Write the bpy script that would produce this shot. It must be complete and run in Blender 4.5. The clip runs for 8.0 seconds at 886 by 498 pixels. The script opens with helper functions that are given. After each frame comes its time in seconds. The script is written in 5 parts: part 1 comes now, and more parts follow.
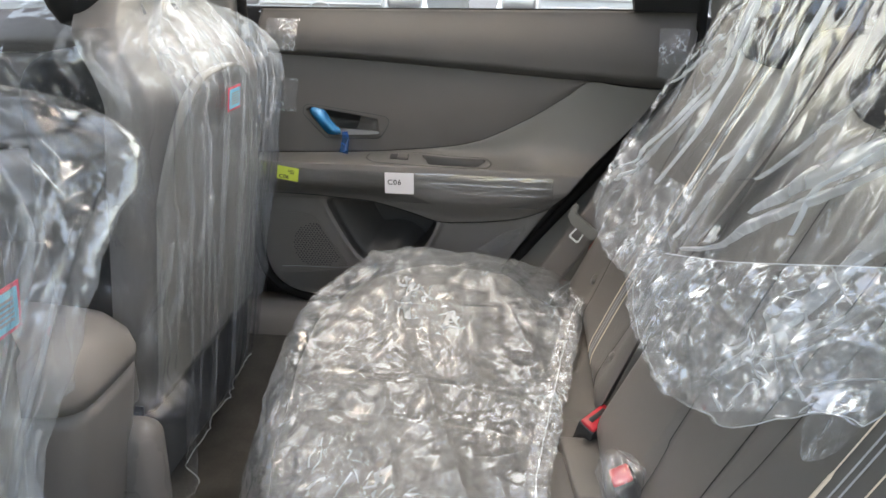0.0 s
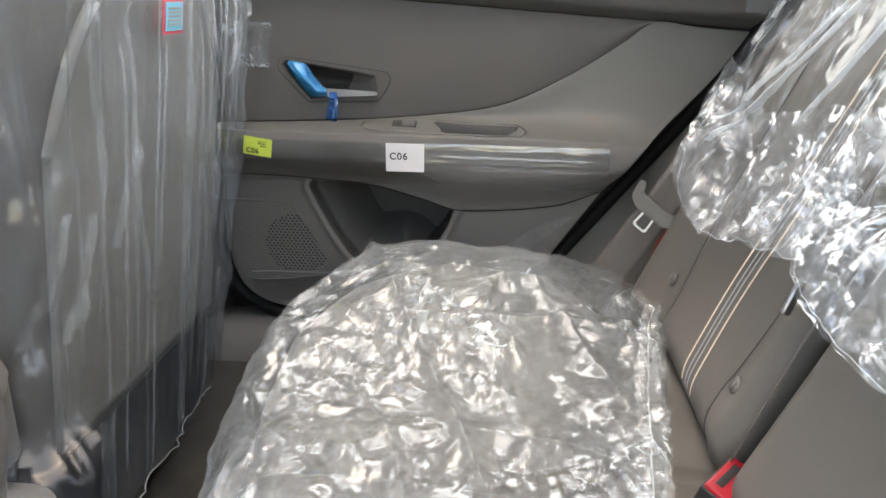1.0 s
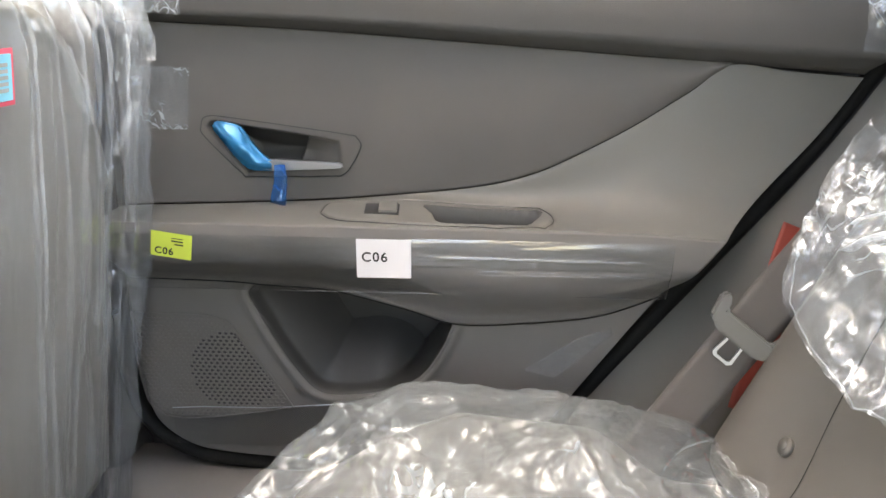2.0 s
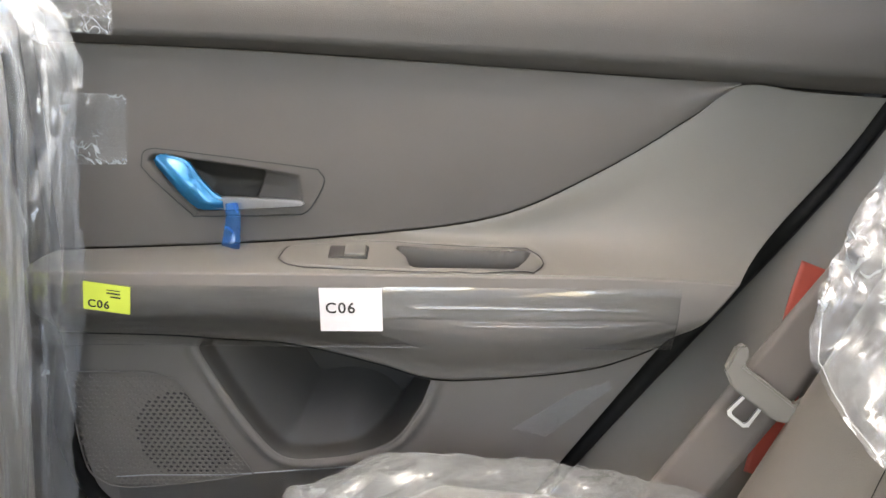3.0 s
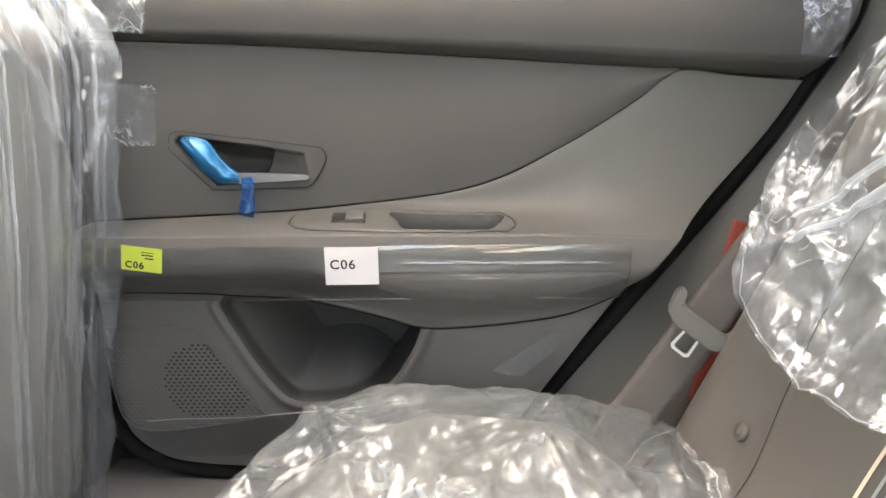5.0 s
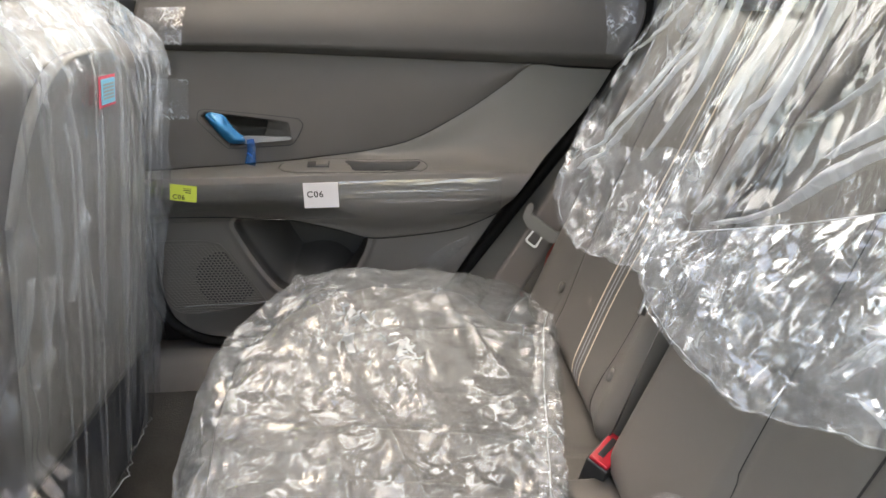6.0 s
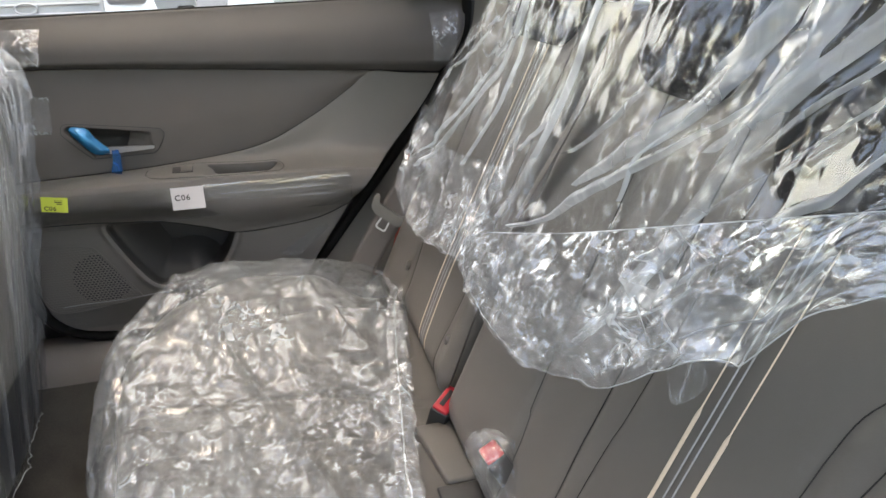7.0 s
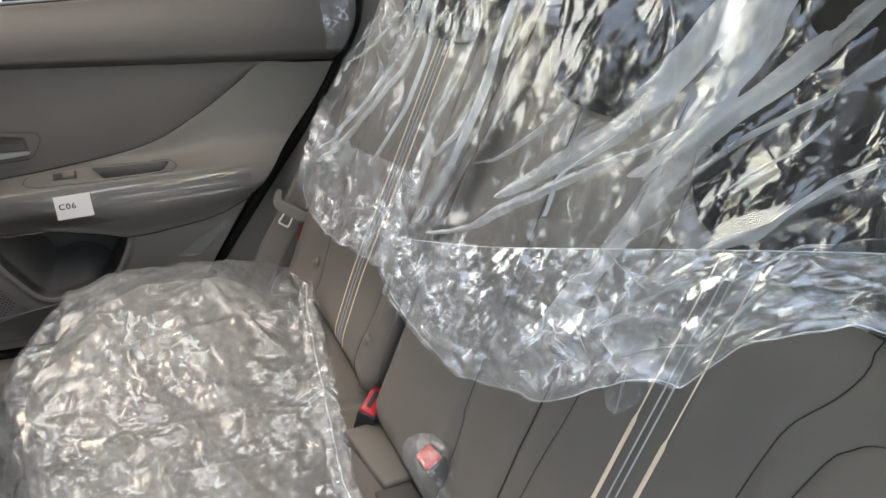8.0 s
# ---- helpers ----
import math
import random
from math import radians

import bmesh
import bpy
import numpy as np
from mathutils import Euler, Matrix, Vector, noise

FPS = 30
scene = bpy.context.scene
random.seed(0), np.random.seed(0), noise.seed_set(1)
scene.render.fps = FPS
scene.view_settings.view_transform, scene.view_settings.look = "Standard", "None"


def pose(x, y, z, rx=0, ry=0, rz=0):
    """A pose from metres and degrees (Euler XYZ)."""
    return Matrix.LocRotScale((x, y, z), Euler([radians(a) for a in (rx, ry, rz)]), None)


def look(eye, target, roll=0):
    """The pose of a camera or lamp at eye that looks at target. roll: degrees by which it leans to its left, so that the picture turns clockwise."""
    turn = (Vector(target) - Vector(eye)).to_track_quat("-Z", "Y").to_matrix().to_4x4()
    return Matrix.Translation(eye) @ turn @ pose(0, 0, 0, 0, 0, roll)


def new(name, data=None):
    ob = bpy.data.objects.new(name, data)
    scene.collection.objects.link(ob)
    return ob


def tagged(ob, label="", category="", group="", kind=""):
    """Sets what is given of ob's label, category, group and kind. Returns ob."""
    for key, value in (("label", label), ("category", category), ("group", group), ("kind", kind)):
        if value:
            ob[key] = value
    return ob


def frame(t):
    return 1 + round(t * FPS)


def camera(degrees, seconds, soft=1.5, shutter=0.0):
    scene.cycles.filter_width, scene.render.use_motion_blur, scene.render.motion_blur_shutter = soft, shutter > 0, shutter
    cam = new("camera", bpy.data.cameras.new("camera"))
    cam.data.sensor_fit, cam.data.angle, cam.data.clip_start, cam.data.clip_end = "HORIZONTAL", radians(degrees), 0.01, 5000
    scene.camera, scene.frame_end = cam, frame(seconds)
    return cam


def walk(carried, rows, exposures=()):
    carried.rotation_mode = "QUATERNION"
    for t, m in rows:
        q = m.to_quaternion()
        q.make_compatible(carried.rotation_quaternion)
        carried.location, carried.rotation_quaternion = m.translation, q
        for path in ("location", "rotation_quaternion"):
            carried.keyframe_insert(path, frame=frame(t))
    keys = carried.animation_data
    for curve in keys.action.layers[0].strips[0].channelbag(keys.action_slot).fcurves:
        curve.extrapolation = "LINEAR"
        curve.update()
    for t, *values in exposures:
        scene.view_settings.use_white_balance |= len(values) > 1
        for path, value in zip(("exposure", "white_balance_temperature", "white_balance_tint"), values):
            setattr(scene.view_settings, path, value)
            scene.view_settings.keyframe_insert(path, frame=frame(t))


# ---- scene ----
cam = camera(61.0, 8.0)
PATH = [
    (0, (-0.052, 0.014, 0.96), (-0.23, 1.872, 0.241), 1.1),
    (0.5, (-0.077, 0.152, 0.89), (-0.25, 2.021, 0.199), 1.0),
    (1, (-0.128, 0.321, 0.784), (-0.278, 2.209, 0.141), 0.9),
    (1.5, (-0.175, 0.518, 0.788), (-0.288, 2.413, 0.16), 0.7),
    (2, (-0.187, 0.666, 0.804), (-0.248, 2.568, 0.188), 0.7),
    (3.5, (-0.178, 0.768, 0.807), (-0.195, 2.685, 0.237), -0.0),
    (4, (-0.179, 0.763, 0.811), (-0.189, 2.684, 0.252), -0.2),
    (4.2, (-0.18, 0.762, 0.816), (-0.189, 2.681, 0.251), -0.2),
    (5.3, (-0.178, 0.522, 0.791), (-0.162, 2.437, 0.213), -0.5),
    (5.5, (-0.156, 0.422, 0.786), (-0.15, 2.342, 0.224), -0.9),
    (6, (-0.127, 0.201, 0.852), (-0.044, 2.098, 0.226), -1.0),
    (6.5, (-0.1, 0.044, 0.913), (0.13, 1.912, 0.237), -1.2),
    (7, (-0.127, 0.04, 0.972), (0.302, 1.84, 0.215), -1.3),
    (7.5, (-0.163, 0.062, 1.016), (0.444, 1.778, 0.187), -0.9),
    (8, (-0.167, 0.074, 1.034), (0.546, 1.726, 0.161), -0.9),
]
SKY, SUN = 0.16, 0.11
FAR_LIGHT, FRONT_LIGHT = 0.45, 0.03
EXPOSURES = [(0.0, 2.7, 8900, 12), (1.0, 2.95, 8900, 12), (3.5, 3.78, 9500, 14), (4.2, 3.75, 9500, 14), (5.5, 3.05, 9500, 13), (6.5, 2.70, 9200, 14), (8.0, 2.64, 9100, 12)]
walk(cam, [(t, look(eye, target, roll)) for t, eye, target, roll in PATH], EXPOSURES)

# ---- world and sun ----
world = bpy.data.worlds.new("world")
scene.world = world
world.use_nodes = True
_nt = world.node_tree
_sky = _nt.nodes.new("ShaderNodeTexSky")
_sky.sky_type, _sky.sun_disc = "NISHITA", False
_sky.sun_elevation, _sky.sun_rotation = radians(85), radians(180)
_sky.dust_density, _sky.ozone_density = 1.5, 0.6
_nt.links.new(_sky.outputs[0], _nt.nodes["Background"].inputs[0])
_nt.nodes["Background"].inputs[1].default_value = SKY
_sun = bpy.data.lights.new("sun", "SUN")
_sun.energy, _sun.angle, _sun.color = SUN, radians(50), (1.0, 0.985, 0.96)
sun = new("sun", _sun)
sun.matrix_world = look((-0.2, 0.9, 5.0), (-0.2, 1.1, 0.5))



def window_light(name, where, target, wide, high, power):
    """Sky light at a window's opening."""
    li = bpy.data.lights.new(name, "AREA")
    li.shape, li.size, li.size_y, li.energy, li.color = "RECTANGLE", wide, high, power, (0.97, 0.99, 1.0)
    ob = new(name, li)
    ob.matrix_world = look(where, target)
    return ob


window_light("far_window_light", (-0.19, 1.535, 1.08), (-0.19, 0.5, 0.80), 0.72, 0.26, FAR_LIGHT)
window_light("windscreen_light", (-1.30, 0.75, 1.05), (-0.3, 0.75, 0.5), 1.15, 0.36, FRONT_LIGHT)

# ---- materials ----
def material(name, color, rough=0.6, metal=0.0, vary=0.12, grain=900.0, relief=0.15, stain=9.0, coat=0.0, spec=0.5, island=False):
    """A surface with fine grain relief and colour variation at two scales, in metres."""
    m = bpy.data.materials.new(name)
    m.use_nodes = True
    nt = m.node_tree
    b = nt.nodes["Principled BSDF"]
    tc = nt.nodes.new("ShaderNodeTexCoord")
    big = nt.nodes.new("ShaderNodeTexNoise")
    big.inputs["Scale"].default_value, big.inputs["Detail"].default_value = stain, 5.0
    fine = nt.nodes.new("ShaderNodeTexNoise")
    fine.inputs["Scale"].default_value, fine.inputs["Detail"].default_value = grain, 3.0
    for n in (big, fine):
        nt.links.new(tc.outputs["Object"], n.inputs["Vector"])
    mix = nt.nodes.new("ShaderNodeMath")
    mix.operation = "MULTIPLY_ADD"
    nt.links.new(fine.outputs["Fac"], mix.inputs[0])
    mix.inputs[1].default_value = 0.5
    nt.links.new(big.outputs["Fac"], mix.inputs[2])
    ramp = nt.nodes.new("ShaderNodeMapRange")
    ramp.inputs[1].default_value, ramp.inputs[2].default_value = 0.45, 1.05
    ramp.inputs[3].default_value, ramp.inputs[4].default_value = 1 - vary, 1 + vary
    nt.links.new(mix.outputs[0], ramp.inputs[0])
    col = nt.nodes.new("ShaderNodeVectorMath")
    col.operation = "SCALE"
    col.inputs[0].default_value = color
    nt.links.new(ramp.outputs[0], col.inputs["Scale"])
    nt.links.new(col.outputs[0], b.inputs["Base Color"])
    rr = nt.nodes.new("ShaderNodeMapRange")
    rr.inputs[3].default_value, rr.inputs[4].default_value = max(rough - 0.07, 0.02), min(rough + 0.07, 1)
    nt.links.new(big.outputs["Fac"], rr.inputs[0])
    nt.links.new(rr.outputs[0], b.inputs["Roughness"])
    bump = nt.nodes.new("ShaderNodeBump")
    bump.inputs["Strength"].default_value, bump.inputs["Distance"].default_value = relief, 0.0006
    nt.links.new(fine.outputs["Fac"], bump.inputs["Height"])
    nt.links.new(bump.outputs[0], b.inputs["Normal"])
    b.inputs["Metallic"].default_value = metal
    b.inputs["Specular IOR Level"].default_value = spec
    b.inputs["Coat Weight"].default_value = coat
    b.inputs["Coat Roughness"].default_value = 0.12
    return m


def film(name, haze=0.1, tint=(0.97, 0.98, 0.985), white=(0.80, 0.86, 0.90), gloss=1.8, rough=0.05, size=0.030, slope=0.35, fine=0.3, stretch=(1, 1, 1), turn=(0, 0, 0), patch=0.10, calm=0.42, lines=0.15, most=0.13):
    """Thin clear polythene: see-through, a little milky, crushed here and there into sharp creases that turn white.
    size: a crease's usual length in metres; slope and fine: steepness of the large and of the small creases; patch:
    size of the crushed areas; calm: share left smooth; lines: how white creases are, stress whitening and painted glint
    together; most: the strongest sheen."""
    m = bpy.data.materials.new(name)
    m.use_nodes = True
    nt = m.node_tree
    nt.nodes.remove(nt.nodes["Principled BSDF"])
    out = nt.nodes["Material Output"]

    def node(kind):
        return nt.nodes.new("ShaderNode" + kind)

    def calc(op, a, b, clamp=False):
        n = node("Math")
        n.operation, n.use_clamp = op, clamp
        for k, q in enumerate((a, b)):
            if isinstance(q, (int, float)):
                n.inputs[k].default_value = q
            else:
                nt.links.new(q, n.inputs[k])
        return n.outputs[0]

    def span(q, a, b, c, d):
        n = node("MapRange")
        for k, w in enumerate((a, b, c, d)):
            n.inputs[k + 1].default_value = w
        nt.links.new(q, n.inputs[0])
        return n.outputs[0]

    def noise(vector, scale, detail, wobble=0.0):
        n = node("TexNoise")
        n.inputs["Scale"].default_value, n.inputs["Detail"].default_value, n.inputs["Distortion"].default_value = scale, detail, wobble
        nt.links.new(vector, n.inputs["Vector"])
        return n.outputs["Fac"]

    def ridge(q, edge=0.018):
        d = calc("SUBTRACT", q, 0.5)
        return calc("POWER", calc("ADD", calc("MULTIPLY", d, d), edge * edge), 0.5)

    tc = node("TexCoord")
    mp = node("Mapping")
    mp.inputs["Scale"].default_value, mp.inputs["Rotation"].default_value = stretch, turn
    nt.links.new(tc.outputs["Object"], mp.inputs["Vector"])
    mp2 = node("Mapping")
    mp2.inputs["Scale"].default_value, mp2.inputs["Rotation"].default_value = stretch, (turn[0] + 0.9, turn[1] + 0.5, turn[2] - 1.0)
    nt.links.new(tc.outputs["Object"], mp2.inputs["Vector"])
    area = noise(tc.outputs["Object"], 0.6 / patch, 3.0)
    busy = span(area, calm, calm + 0.14, 0.10, 1.0)
    r0 = ridge(noise(mp2.outputs[0], 0.16 / size, 0.0, 0.5), 0.008)
    r1 = ridge(noise(mp.outputs[0], 0.45 / size, 1.0, 0.9))
    r2 = ridge(noise(mp2.outputs[0], 0.75 / size, 1.0, 0.7))

    def shards(vector, scale):
        v = node("TexVoronoi")
        v.distance = "CHEBYCHEV"
        v.inputs["Scale"].default_value = scale
        nt.links.new(vector, v.inputs["Vector"])
        return calc("MULTIPLY", v.outputs["Distance"], 1 / scale)

    some = span(area, calm - 0.06, calm + 0.14, 0.25, 1.0)
    height = calc("ADD", calc("MULTIPLY", r1, -slope * size * 0.5), calc("MULTIPLY", r0, -slope * size * 2.0))
    height = calc("ADD", height, calc("MULTIPLY", calc("MULTIPLY", shards(mp.outputs[0], 0.5 / size), some), slope * 0.9))
    height = calc("ADD", height, calc("MULTIPLY", calc("MULTIPLY", shards(mp2.outputs[0], 1.2 / size), busy), fine))
    height = calc("ADD", height, calc("MULTIPLY", calc("MULTIPLY", shards(mp.outputs[0], 2.6 / size), busy), fine * 0.25))
    bump = node("Bump")
    bump.inputs["Strength"].default_value, bump.inputs["Distance"].default_value = 1.0, 1.0
    nt.links.new(height, bump.inputs["Height"])
    normal = bump.outputs[0]
    clear = node("BsdfTransparent")
    clear.inputs[0].default_value = (*tint, 1)
    milk, milk2 = node("BsdfDiffuse"), node("BsdfTranslucent")
    mm = node("MixShader")
    mm.inputs[0].default_value = 0.45
    for k, n in enumerate((milk, milk2)):
        n.inputs[0].default_value = (*white, 1)
        nt.links.new(normal, n.inputs["Normal"])
        nt.links.new(n.outputs[0], mm.inputs[k + 1])
    # crease lines: stress whitening, with some of the glint put into the haze
    white_line = calc("MAXIMUM", span(r1, 0.018, 0.034, 1.0, 0.0), calc("MULTIPLY", span(r2, 0.018, 0.036, 1.0, 0.0), busy))
    creases = calc("MULTIPLY", calc("MULTIPLY", white_line, span(area, 0.4, 0.62, 0.0, 1.0)), lines)
    hz = calc("ADD", calc("MULTIPLY", span(area, 0.3, 0.7, 0.55, 1.45), haze), creases, True)
    body = node("MixShader")
    nt.links.new(hz, body.inputs[0])
    nt.links.new(clear.outputs[0], body.inputs[1])
    nt.links.new(mm.outputs[0], body.inputs[2])
    sheen = node("BsdfGlossy")
    sheen.inputs["Roughness"].default_value = rough
    fr = node("Fresnel")
    fr.inputs["IOR"].default_value = 1.5
    fm = calc("MINIMUM", calc("MULTIPLY", fr.outputs[0], gloss), most)
    for n in (sheen, fr):
        nt.links.new(normal, n.inputs["Normal"])
    last = node("MixShader")
    nt.links.new(fm, last.inputs[0])
    nt.links.new(body.outputs[0], last.inputs[1])
    nt.links.new(sheen.outputs[0], last.inputs[2])
    nt.links.new(last.outputs[0], out.inputs["Surface"])
    return m


def glass(name):
    m = bpy.data.materials.new(name)
    m.use_nodes = True
    b = m.node_tree.nodes["Principled BSDF"]
    b.inputs["Base Color"].default_value = (0.93, 0.96, 0.95, 1)
    b.inputs["Transmission Weight"].default_value = 1.0
    b.inputs["Roughness"].default_value, b.inputs["IOR"].default_value = 0.01, 1.45
    return m


TRIM = material("grained grey trim", (0.122, 0.114, 0.108), 0.55, vary=0.08, grain=1400, relief=0.35)
UPPER = material("grained grey upper trim", (0.074, 0.070, 0.067), 0.65, vary=0.08, grain=1400, relief=0.35, spec=0.3)
INSERT = material("grey door cloth", (0.096, 0.088, 0.083), 0.75, vary=0.08, grain=1800, relief=0.5)
LEDGE = material("soft grey vinyl", (0.110, 0.107, 0.099), 0.5, vary=0.07, grain=1300, relief=0.3)
# trim plastic with the shade inside hollows put into its colour
RECESS_SHADE = material("grey trim darkened for recess shade", (0.036, 0.034, 0.032), 0.5, vary=0.08, grain=1200, relief=0.3)
RUBBER = material("black rubber", (0.008, 0.008, 0.008), 0.8, grain=500, spec=0.15)
DARK = material("black plastic", (0.02, 0.02, 0.021), 0.5, grain=900)
CARPET = material("grey carpet", (0.052, 0.050, 0.047), 0.95, vary=0.3, grain=420, relief=1.0, stain=14, spec=0.1)
VINYL = material("grey seat vinyl", (0.100, 0.093, 0.085), 0.5, vary=0.07, grain=1100, relief=0.4)
VINYL_B = material("dark grey seat cloth", (0.085, 0.08, 0.077), 0.7, vary=0.08, grain=1500, relief=0.5)
PANEL = material("grey seat back board", (0.125, 0.118, 0.112), 0.5, vary=0.08, grain=1200, relief=0.25)
NAVY = material("dark blue grey plastic", (0.018, 0.022, 0.032), 0.45, grain=900)
CONSOLE = material("warm grey plastic", (0.20, 0.185, 0.175), 0.5, vary=0.06, grain=1300, relief=0.25)
PALESHELF = material("pale shelf felt", (0.45, 0.45, 0.44), 0.9, vary=0.12, grain=700, relief=0.4)
HEADLINER = material("grey headliner cloth", (0.24, 0.235, 0.225), 0.9, grain=900, relief=0.3)
CREAM = material("cream piping", (0.62, 0.52, 0.41), 0.6, grain=700)
GREYLINE = material("grey piping", (0.30, 0.31, 0.32), 0.5, grain=700)
RED = material("red buckle button", (0.40, 0.010, 0.022), 0.35, vary=0.05, relief=0.05)
REDTAPE = material("red webbing", (0.27, 0.045, 0.032), 0.6, grain=900)
WEB = material("grey brown belt webbing", (0.098, 0.086, 0.080), 0.7, vary=0.08, grain=1600, relief=0.7)
METAL = material("satin chrome", (0.42, 0.42, 0.43), 0.36, metal=1.0, vary=0.03, relief=0.03)
BLUE = material("blue protective film", (0.0, 0.17, 0.36), 0.30, metal=0.5, vary=0.25, grain=120, relief=0.15, coat=0.5)
YELLOW = material("yellow label paper", (0.52, 0.62, 0.09), 0.5, vary=0.03, relief=0.05)
WHITE = material("white label paper", (0.66, 0.64, 0.65), 0.5, vary=0.02, relief=0.05)
PILLAR = material("pale grey pillar trim", (0.100, 0.096, 0.088), 0.6, vary=0.06, grain=1300, relief=0.3)
SEAMLINE = material("dark seam thread", (0.012, 0.012, 0.012), 0.8)
INK = material("black ink", (0.015, 0.015, 0.015), 0.6)
SKYBLUE = material("light blue label paper", (0.16, 0.52, 0.68), 0.5, vary=0.05)
PINK = material("red label border", (0.75, 0.08, 0.13), 0.5)
PAINT = material("white car paint", (0.75, 0.76, 0.77), 0.25, vary=0.04, relief=0.02, coat=1.0)
ASPHALT = material("grey asphalt", (0.11, 0.11, 0.112), 0.9, vary=0.15, grain=60, stain=0.7)
STEELBODY = material("grey body paint", (0.32, 0.33, 0.34), 0.35, vary=0.04, coat=0.8)
GLASS = glass("window glass")
CLEAR = film("clear seat cover film", haze=0.135, white=(0.74, 0.85, 0.92), gloss=2.3, rough=0.03, size=0.03, slope=0.50, fine=0.66, stretch=(1, 0.45, 1), turn=(0, 0, 0.9), patch=0.12, calm=0.455, lines=0.18, most=0.34)
CLEAR_TOP = film("clear crumpled cover film", haze=0.028, gloss=1.0, rough=0.03, size=0.034, slope=0.30, fine=0.52, stretch=(1, 1, 0.5), turn=(0.7, 0, 0), patch=0.11, calm=0.49, lines=0.30, most=0.11)
CLEAR_FOLD = film("doubled film in a fold", haze=0.36, gloss=0.9, rough=0.08, size=0.025, slope=0.12, fine=0.2, stretch=(1, 1, 0.4), turn=(0.7, 0, 0), patch=0.05, calm=0.46, lines=0.08)
CLEAR_BAND = film("clear doubled film", haze=0.1, gloss=1.6, rough=0.03, size=0.032, slope=0.32, fine=0.50, stretch=(1, 0.5, 1), turn=(0.6, 0, 0), patch=0.09, calm=0.45, lines=0.28, most=0.2)
CLEAR_RUCHE = film("gathered milky film", haze=0.12, gloss=1.5, rough=0.03, size=0.03, slope=0.4, fine=0.55, stretch=(1, 0.5, 1), turn=(0.9, 0, 0), patch=0.07, calm=0.43, lines=0.26, most=0.19)
CLEAR_BAG = film("clear bag film", haze=0.05, gloss=2.0, rough=0.06, size=0.016, slope=0.4, fine=0.3, patch=0.03, calm=0.45)
CLEAR_SLEEVE = film("clear pleated cover film", haze=0.07, gloss=1.0, rough=0.05, size=0.045, slope=0.20, fine=0.16, stretch=(1, 1, 0.16), patch=0.16, calm=0.48, lines=0.10, most=0.15)
CLEAR_SIDE = film("clear loose crumpled film", haze=0.035, gloss=1.0, rough=0.04, size=0.050, slope=0.42, fine=0.45, stretch=(1, 1, 0.45), turn=(0.3, 0.2, 0), patch=0.12, calm=0.46, lines=0.26, most=0.15)
CLEAR_PLEAT = film("doubled film in a pleat", haze=0.10, gloss=0.6, rough=0.09, size=0.03, slope=0.2, fine=0.1, stretch=(1, 1, 0.12), patch=0.08, calm=0.5, lines=0.04)
TAPE = film("clear adhesive tape", haze=0.09, gloss=2.0, rough=0.08, size=0.012, slope=0.25, fine=0.2, patch=0.03, calm=0.45, lines=0.35)
ARMFILM = film("stretched clear film", haze=0.012, gloss=3.0, rough=0.11, size=0.010, slope=0.09, fine=0.05, stretch=(0.05, 1, 1), patch=0.08, calm=0.46, lines=0.05, most=0.6)


# ---- building helpers ----
def shown(name, data, mat, parent=None, label="", smooth=True):
    me = data
    if isinstance(data, bmesh.types.BMesh):
        me = bpy.data.meshes.new(name)
        data.to_mesh(me)
        data.free()
    me.materials.append(mat)
    if smooth:
        me.polygons.foreach_set("use_smooth", [True] * len(me.polygons))
    ob = new(name, me)
    if parent:
        ob.parent = parent
    if label:
        ob["label"] = label
    return ob


def part(name, data, mat, parent, label="", smooth=True):
    return shown(name, data, mat, parent, label, smooth)


def thing(name, label, category, group="", kind=""):
    return tagged(new(name), label, category, group, kind)


def spline(points, n):
    """n points, evenly spaced, on a smooth curve through the given ones."""
    p = np.array(points, float)
    if len(p) > 2:
        e = np.vstack([2 * p[0] - p[1], p, 2 * p[-1] - p[-2]])
        out = []
        for i in range(len(p) - 1):
            a, b, c, d = e[i : i + 4]
            for t in np.linspace(0, 1, 16, endpoint=False):
                out.append(0.5 * (2 * b + (c - a) * t + (2 * a - 5 * b + 4 * c - d) * t**2 + (3 * b - a - 3 * c + d) * t**3))
        p = np.array(out + [p[-1]])
    s = np.concatenate([[0], np.cumsum(np.linalg.norm(np.diff(p, axis=0), axis=1))])
    u = np.linspace(0, s[-1], n)
    return np.stack([np.interp(u, s, p[:, k]) for k in range(p.shape[1])], 1)


def sheet(P, closed=False, flip=False, keep=None):
    """A mesh from an array of points, rows by columns."""
    n, m = P.shape[:2]
    idx = np.arange(n * m).reshape(n, m)
    if closed:
        idx = np.concatenate([idx, idx[:, :1]], 1)
    a, b, c, d = idx[:-1, :-1], idx[:-1, 1:], idx[1:, 1:], idx[1:, :-1]
    q = np.stack([a, b, c, d] if not flip else [d, c, b, a], -1).reshape(-1, 4)
    if keep is not None:
        q = q[(keep[:-1, :-1] & keep[1:, 1:] & keep[:-1, 1:] & keep[1:, :-1]).reshape(-1)]
    me = bpy.data.meshes.new("sheet")
    me.from_pydata(P.reshape(-1, 3).tolist(), [], q.tolist())
    me.update()
    return me


def hemmed(P, back, depth=0.008):
    """The points with a rim all round that turns back by depth along the direction back."""
    b = np.array(back, float) * depth
    Q = np.concatenate([P[:1] + b, P, P[-1:] + b], 0)
    return np.concatenate([Q[:, :1] + b, Q, Q[:, -1:] + b], 1)


def hash01(ix, iy, seed):
    h = np.sin(ix * 127.1 + iy * 311.7 + seed * 74.7) * 43758.5453
    return h - np.floor(h)


